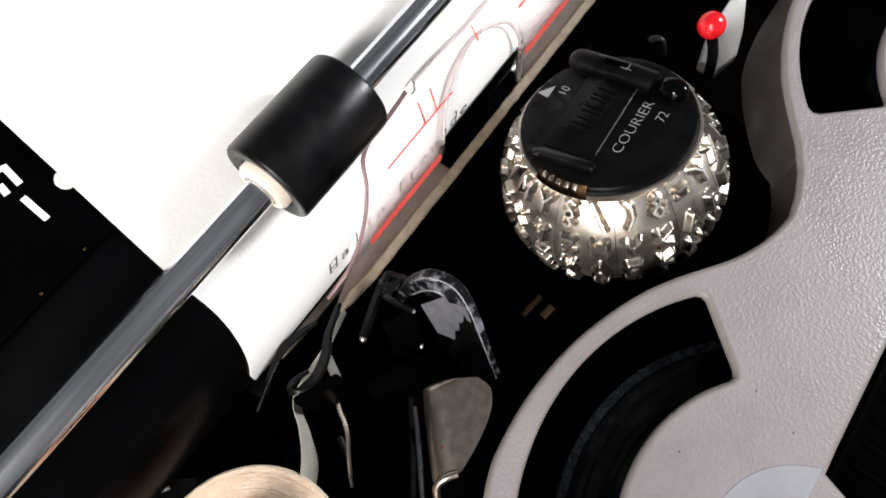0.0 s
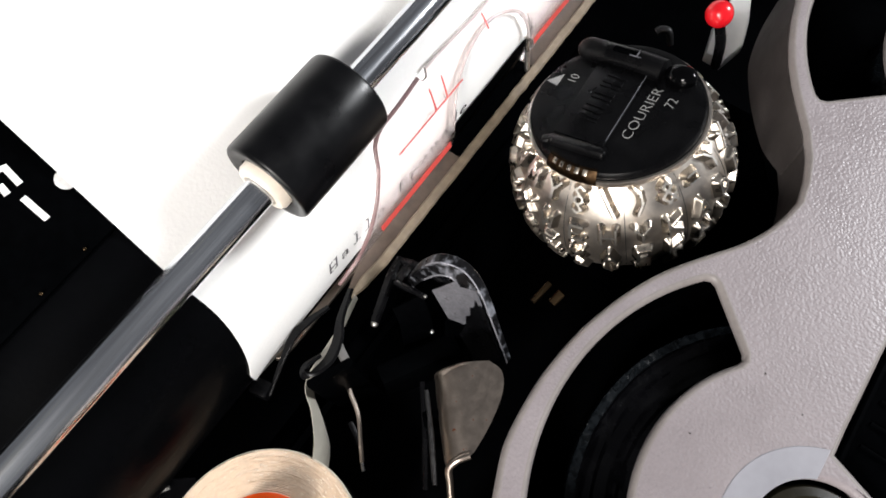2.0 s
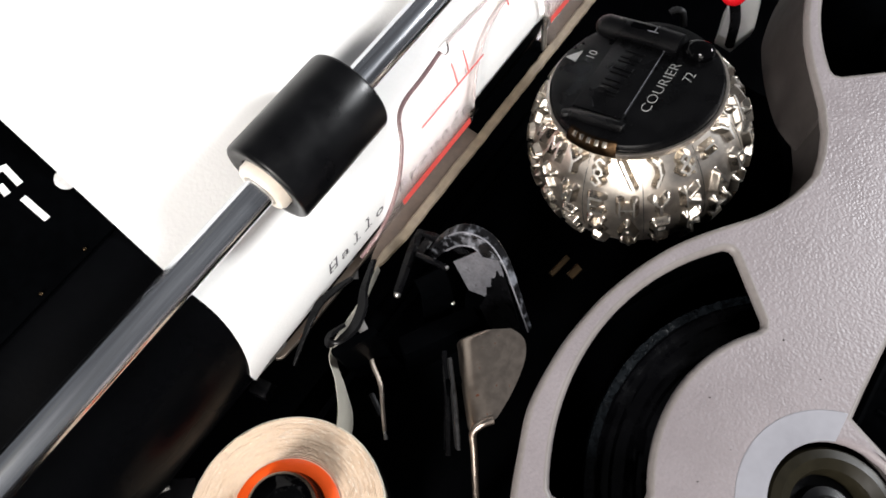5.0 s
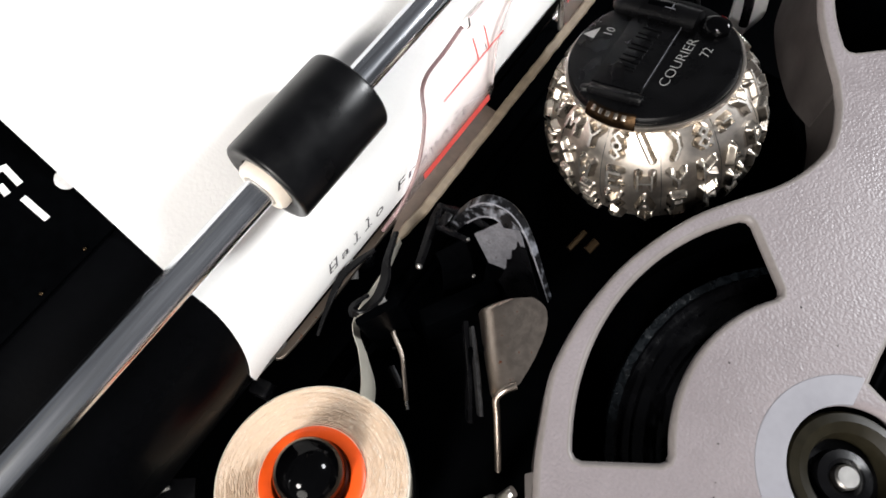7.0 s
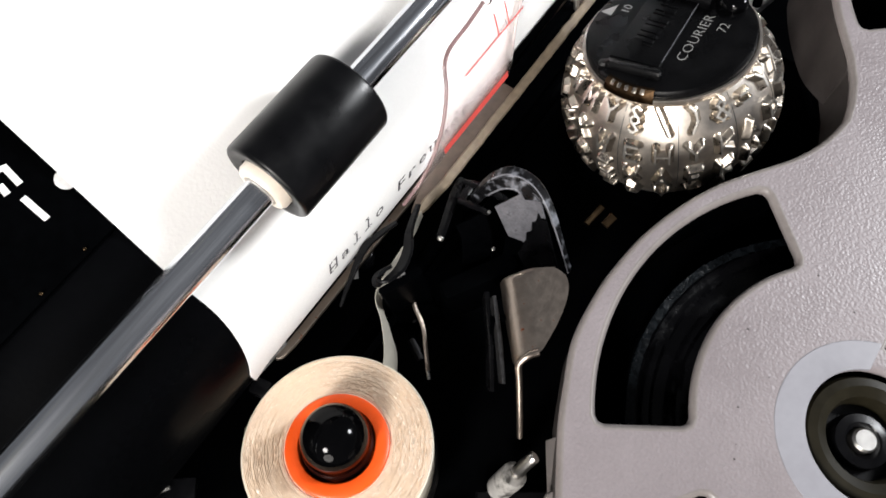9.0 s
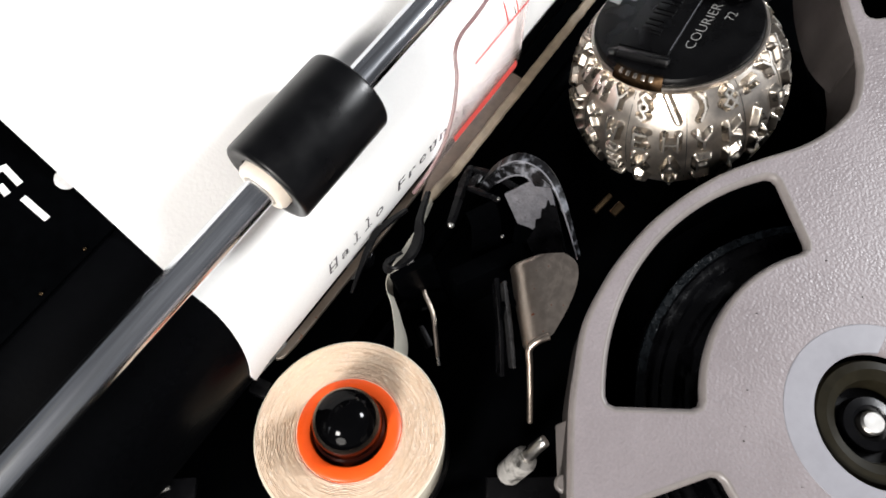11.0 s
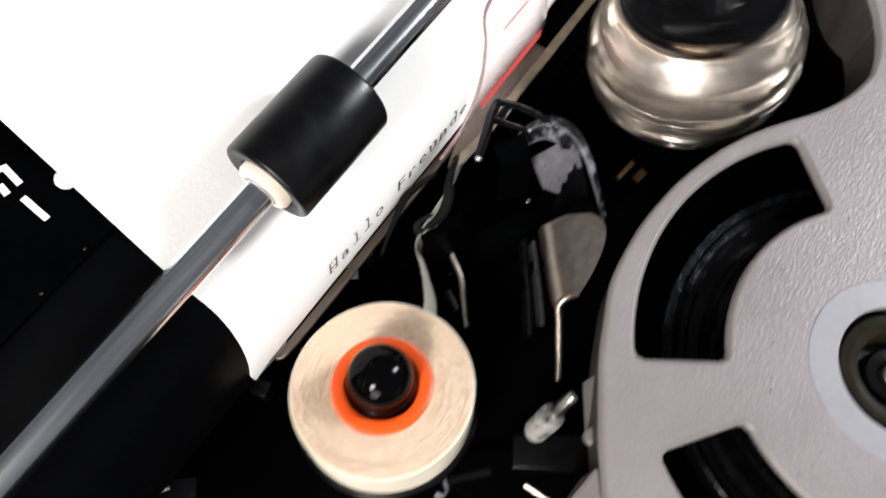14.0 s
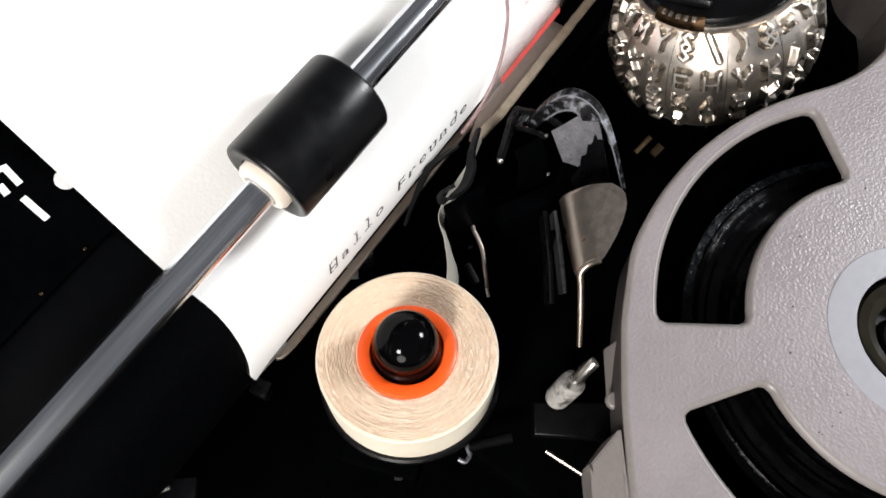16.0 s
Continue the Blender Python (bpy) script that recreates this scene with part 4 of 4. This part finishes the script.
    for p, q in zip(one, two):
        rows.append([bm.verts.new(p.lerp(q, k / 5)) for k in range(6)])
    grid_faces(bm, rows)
    ob = part("band", bm, TAPE_SHADED, tp)
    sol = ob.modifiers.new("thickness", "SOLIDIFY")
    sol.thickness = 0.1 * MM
    w = carried(thing("wire_link", (-15, -12, 60), "thin brownish steel wire link", "wire"))
    part("wire", tube([(-12.6, -8.3, 66.2), (-13.4, -9.0, 66.3), (-15.1, -11.7, 66), (-17.5, -13.9, 65.6), (-19.8, -15.9, 65)], 0.36, 8), TAB_STEEL, w)
    part("tip", tube([(-19.6, -15.7, 65), (-20.6, -16.7, 64.6)], 0.28, 8), BARE_STEEL, w)
    for place, size in (((-17.3, -11.5, 59), (1.0, 3.6, 1.6)), ((-9.0, -2.6, 59), (1.4, 4.6, 1.2)), ((-13.5, -8.4, 59), (1.2, 1.2, 1.2))):
        d = carried(thing("inner_lever", place, "dull metal lever end deep in the carrier", "lever"))
        part("tip", block(size, at(*place, 10, 15, -25), 0.4), WHITE_DULL if size[1] > 4 else DULL_LILAC, d)
    p = carried(thing("worn_pin", (-24, -33, 55), "worn bare steel pin with a rounded collar", "pin"))
    part("pin", tube([(-21.6, -34.55, 70.4), (-22.1, -34.35, 70.0), (-23.4, -33.95, 68.2), (-25.2, -33.65, 65)], (0.75, 1.0), 18), BARE_STEEL, p)
    part("collar", lathe([(0, 0), (1.2, 0.0), (1.75, -0.3), (1.85, -1.0), (1.8, -5.5), (1.5, -6.2), (0, -6.4)], Matrix.Translation((-24.4, -33.75, 66.8)) @ Vector((0, 0, 1)).rotation_difference(Vector((0.42, -0.12, 0.85))).to_matrix().to_4x4(), 28), ZINC, p, "pale grey zinc collar with dark stains")
    for k, (a, c) in enumerate((((12.6, -22.6, 66), (16.4, -23.2, 66.2)), ((14.2, -25.0, 65.5), (16.2, -25.4, 66)))):
        q = carried(thing("brass_link", a, "small tarnished brass link below the type ball", "link"))
        part("bar", strip([a, [(u + v) / 2 for u, v in zip(a, c)], c], (0, 1, 0.2), 0.9 + 0.4 * k, 0.7), BROWN_STEEL, q)
    link = carried(thing("selection_link", (68, -15, 64), "dull grey steel link end behind the type ball", "link"))
    part("arm", tube([(67.2, -13.6, 65.0), (67.9, -14.2, 65.4), (68.3, -15.4, 65.2), (67.9, -16.6, 63.0)], (0.7, 0.6), 14), DARK_WORN, link)
    pawl = carried(thing("detent_pawl", (50.6, -36.9, 62), "small bright steel pawl beside the type ball", "pawl"))
    part("tip", lathe(rounded(1.0, 1.6, 0.5), at(50.6, -36.9, 63.0, 20, -15), 20), BARE_STEEL, pawl)
    part("arm", strip([(50.6, -36.9, 63.4), (49.2, -35.0, 61.5), (47.0, -33.2, 57)], (1, 0, 0.3), [0.9, 1.1, 1.3], 0.7), DARK_WORN, pawl)
    rod = carried(thing("thin_rod", (-33.5, -40, 58), "thin bright steel rod below the cartridge", "rod"))
    part("rod", tube([(-33.8, -35.8, 60), (-33.6, -40, 60), (-33.3, -46, 60)], 0.35, 8), TAB_STEEL, rod)


def ribbon_lift():
    """The lifting ribbon guide beside the type ball."""
    t = thing("ribbon_lift_guide", (2, -10, 74), "black steel lifting ribbon guide in front of the platen", "ribbon guide")
    part("arm", strip([(5.2, -4.3, 72.2), (2.6, -5.0, 73.0), (-1.0, -6.3, 73.6), (-4.6, -7.5, 73.6)], (0.3, -0.8, 0.6), [1.0, 1.5, 1.4, 1.2], 0.9), BLACK_STEEL, t)
    part("finger", strip([(1.7, -6.3, 73.6), (1.7, -8.0, 74.0), (1.9, -9.8, 74.4), (2.0, -11.2, 74.5)], (-0.9, 0.1, 0.4), [0.9, 0.9, 0.8, 0.7], 0.7), BLACK_STEEL, t)
    part("bar", strip([(5.0, -4.8, 72.4), (5.4, -6.8, 73.0), (5.6, -10.0, 73.4), (5.6, -13.4, 73.2)], (-0.9, 0.1, 0.4), [0.9, 1.1, 1.1, 1.0], 0.8), BLACK_STEEL, t)
    part("bridge", strip([(5.0, -6.2, 72.6), (3.4, -6.3, 72.8), (1.6, -6.6, 73.0)], (0.1, -0.9, 0.2), 1.4, 0.6), BLACK_STEEL, t)
    part("finger_tip", lathe(rounded(0.24, 0.5, 0.12), at(2.0, -11.2, 74.6), 12), BARE_STEEL, t)
    part("web", strip([(0.6, -9.0, 72.4), (-0.4, -11.0, 70), (-1.5, -12.0, 62)], (1, -0.8, 0), 4.6, 0.6), BLACK_PAINT, t)
    bm = bmesh.new()
    bmesh.ops.create_uvsphere(bm, u_segments=16, v_segments=10, radius=0.5)
    bmesh.ops.translate(bm, verts=bm.verts, vec=(-4.7, -7.6, 73.5))
    part("stud", bm, BARE_STEEL, t)
    return t


def load_lever():
    t = thing("ribbon_load_lever", (62, -24, 66), "black lever with a shiny red ball knob", "lever")
    part("knob", lathe([(0, 2.05)] + [(2.05 * math.sin(a), 2.05 * math.cos(a)) for a in [k / 16 * math.pi for k in range(1, 14)]] + [(0.75, -1.95), (0.0, -1.98)], at(61.6, -22.4, 80.6, 12, -6), 40), RED_PAINT, t, "glossy red ball knob")
    part("stem", tube([(61.7, -23.2, 78.6), (62.0, -24.6, 75), (62.2, -25.6, 70)], 0.8, 16), BLACK_STEEL, t)
    s = carried(thing("white_cam", (84, -25, 50), "white plastic cam plate behind the lever", "cam"))
    part("cam", plate([(76.3, -25.6), (76.6, -22.0), (84, -20.2), (93, -20.0), (95, -22.6), (88, -25.4), (82, -27.0)], [], 53, 56, 0.5), WHITE_PLASTIC, s)
    return t


def carrier():
    t = carried(thing("carrier_frame", (10, -30, 30), "black cast carrier frame under the ribbon parts", "carrier"))
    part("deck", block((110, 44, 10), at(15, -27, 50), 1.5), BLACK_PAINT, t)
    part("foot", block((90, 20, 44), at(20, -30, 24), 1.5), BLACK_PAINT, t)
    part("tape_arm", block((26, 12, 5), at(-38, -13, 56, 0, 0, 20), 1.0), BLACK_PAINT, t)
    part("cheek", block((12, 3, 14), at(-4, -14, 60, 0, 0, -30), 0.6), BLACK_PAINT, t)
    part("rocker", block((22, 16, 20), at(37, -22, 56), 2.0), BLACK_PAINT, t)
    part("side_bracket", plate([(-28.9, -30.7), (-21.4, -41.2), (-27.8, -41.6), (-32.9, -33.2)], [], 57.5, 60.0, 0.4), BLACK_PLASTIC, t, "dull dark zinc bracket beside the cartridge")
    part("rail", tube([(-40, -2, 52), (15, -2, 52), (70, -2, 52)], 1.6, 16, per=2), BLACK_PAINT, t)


def dust():
    """Loose specks on the cartridge cover."""
    rnd, bm = random.Random(11), bmesh.new()
    n = 0
    while n < 12:
        x, y = rnd.uniform(-30, 64), rnd.uniform(-61, -31)
        r, a = math.hypot(x - REEL[0], y - REEL[1]), math.degrees(math.atan2(y - REEL[1], x - REEL[0])) % 360
        if y > -34 - 0.028 * (x - 2) ** 2 or (20.5 < r < 33.5) or r < 12.5 or x > 52 or (25 < x < 54 and y > -47.5):
            continue
        block((rnd.uniform(0.06, 0.22), rnd.uniform(0.06, 0.16), 0.1), at(x, y, 80.03, 0, 0, rnd.uniform(0, 180)), 0.0, bm)
        n += 1
    ob = part("dust", bm, DUST)
    tagged(ob, "dark dust specks scattered on the grey cover", "dust", kind="stuff")
    carried(ob)


housing()
platen()
paper()
bail()
fittings()
TABLE, TABLE_TILT, TABLE_PANEL = paper_table()
build_cartridge()
tape_spool()
BALL_THING = type_ball()
card_holder()
small_metal()
LIFT = ribbon_lift()
LEVER = load_lever()
carrier()
dust()


# ---------------------------------------------------------------- what moves, and when
def travel_rows():
    """(seconds, characters travelled): the carrier rests, jumps one character, overshoots a little and settles."""
    jumps = [(0.60, 1), (2.80, 2), (4.35, 3), (5.45, 4), (6.58, 5), (7.36, 6), (8.66, 7), (10.25, 8), (11.32, 9), (12.44, 10), (13.94, 11), (14.62, 12), (15.56, 13)]
    rows, last = [(0.0, 0.0)], 0
    for t, n in jumps:
        rows += [(t, last), (t + 0.1, n + 0.08), (t + 0.2, n + 0.10), (t + 0.4, n)]
        last = n
    return [r for r in rows if r[0] < 16.0] + [(16.0, 13.0)]


def travel(t):
    rows = travel_rows()
    for (a, u), (b, v) in zip(rows, rows[1:]):
        if a <= t <= b:
            return u + (v - u) * (t - a) / max(b - a, 1e-6)
    return rows[-1][1]


# each stroke: its start, the turn of the ball, its extra lean, the time the strike is reached, the end
STROKES = [(2.37, 55, 0.5, 0.28, 0.52), (4.02, 50, 20, 0.26, 0.50), (5.15, -60, 12, 0.26, 0.50), (6.22, -62, 2, 0.20, 0.46), (8.34, 55, 30, 0.27, 0.46),
           (9.95, 55, 12, 0.26, 0.48), (11.02, -50, 8, 0.20, 0.44), (12.08, 40, 18, 0.22, 0.42), (13.56, 62, 12, 0.25, 0.52), (14.29, 70, 4, 0.20, 0.50),
           (15.21, 60, 8, 0.20, 0.37), (11.45, -22, 0, 0.06, 0.14), (15.62, 30, 0, 0.09, 0.17)]


def ball_pose(n, turn=0.0, lean=0.0, rock=0.0):
    x, y, z = BALL
    return pose((x + n * STEP) * MM, (y + 5.4 * rock) * MM, (z + 4.6 * rock) * MM, BALL_LEAN, 0, 0) @ pose(0, 0, 0, lean, 0, 0) @ pose(0, 0, 0, 0, 0, turn)


def motions():
    rows = travel_rows()
    for ob in CARRIED:
        base = ob.matrix_basis.translation.copy()
        walk(ob, [(t, Matrix.Translation(base + Vector((n * STEP * MM, 0, 0)))) for t, n in rows])
    keys, lifts = {}, {}
    for t, n in rows:
        keys[t] = (n, 0, 0, 0)
        lifts[t] = (n, 0, 0)
    for t0, turn, lean, hit, end in STROKES:
        for t in [t for t in keys if t0 <= t <= t0 + end]:
            keys.pop(t)
        for t in [t for t in lifts if t0 <= t <= t0 + end + 0.08]:
            lifts.pop(t)
        k = 1.0 if lean else 0.0
        course = ((0.0, 0, 0), (hit * 0.30, 0, 0), (hit * 0.55, 1.0, 0.08), (hit * 0.8, 1.0, 0.25), (hit, 1.0, 1.0), (hit + 0.05, 1.0, 0.7),
                  (end - 0.11, 0.9, 0.3), (end - 0.045, 0.06, 0.05), (end, 0, 0))
        if not lean:
            course = ((0.0, 0, 0), (hit, 1.0, 0), (end, 0, 0))
        for dt, f, r in course:
            keys[t0 + dt] = (travel(t0 + dt), turn * f, lean * f, r)
        for dt, f, r in ((0.0, 0, 0), (hit * 0.35, 0.0, 0), (hit * 0.75, 1.0, 0.3), (hit, 1.0, 1.0), (hit + 0.06, 1.0, 0.6), (end - 0.05, 1.0, 0.15), (end + 0.04, 0.1, 0.0), (end + 0.08, 0, 0)):
            lifts[t0 + dt] = (travel(t0 + dt), k * f, k * r)
    walk(BALL_THING, [(t, ball_pose(*keys[t])) for t in sorted(keys)])
    base = LIFT.matrix_basis.translation.copy()
    walk(LIFT, [(t, Matrix.Translation(base + Vector((lifts[t][0] * STEP, 0.4 * lifts[t][1], 8.4 * lifts[t][1])) * MM)) for t in sorted(lifts)])
    base = LEVER.matrix_basis.translation.copy()
    walk(LEVER, [(t, Matrix.Translation(base + Vector((lifts[t][0] * STEP, 3.0 * lifts[t][2], 8.0 * lifts[t][2])) * MM)) for t in sorted(lifts)])


motions()
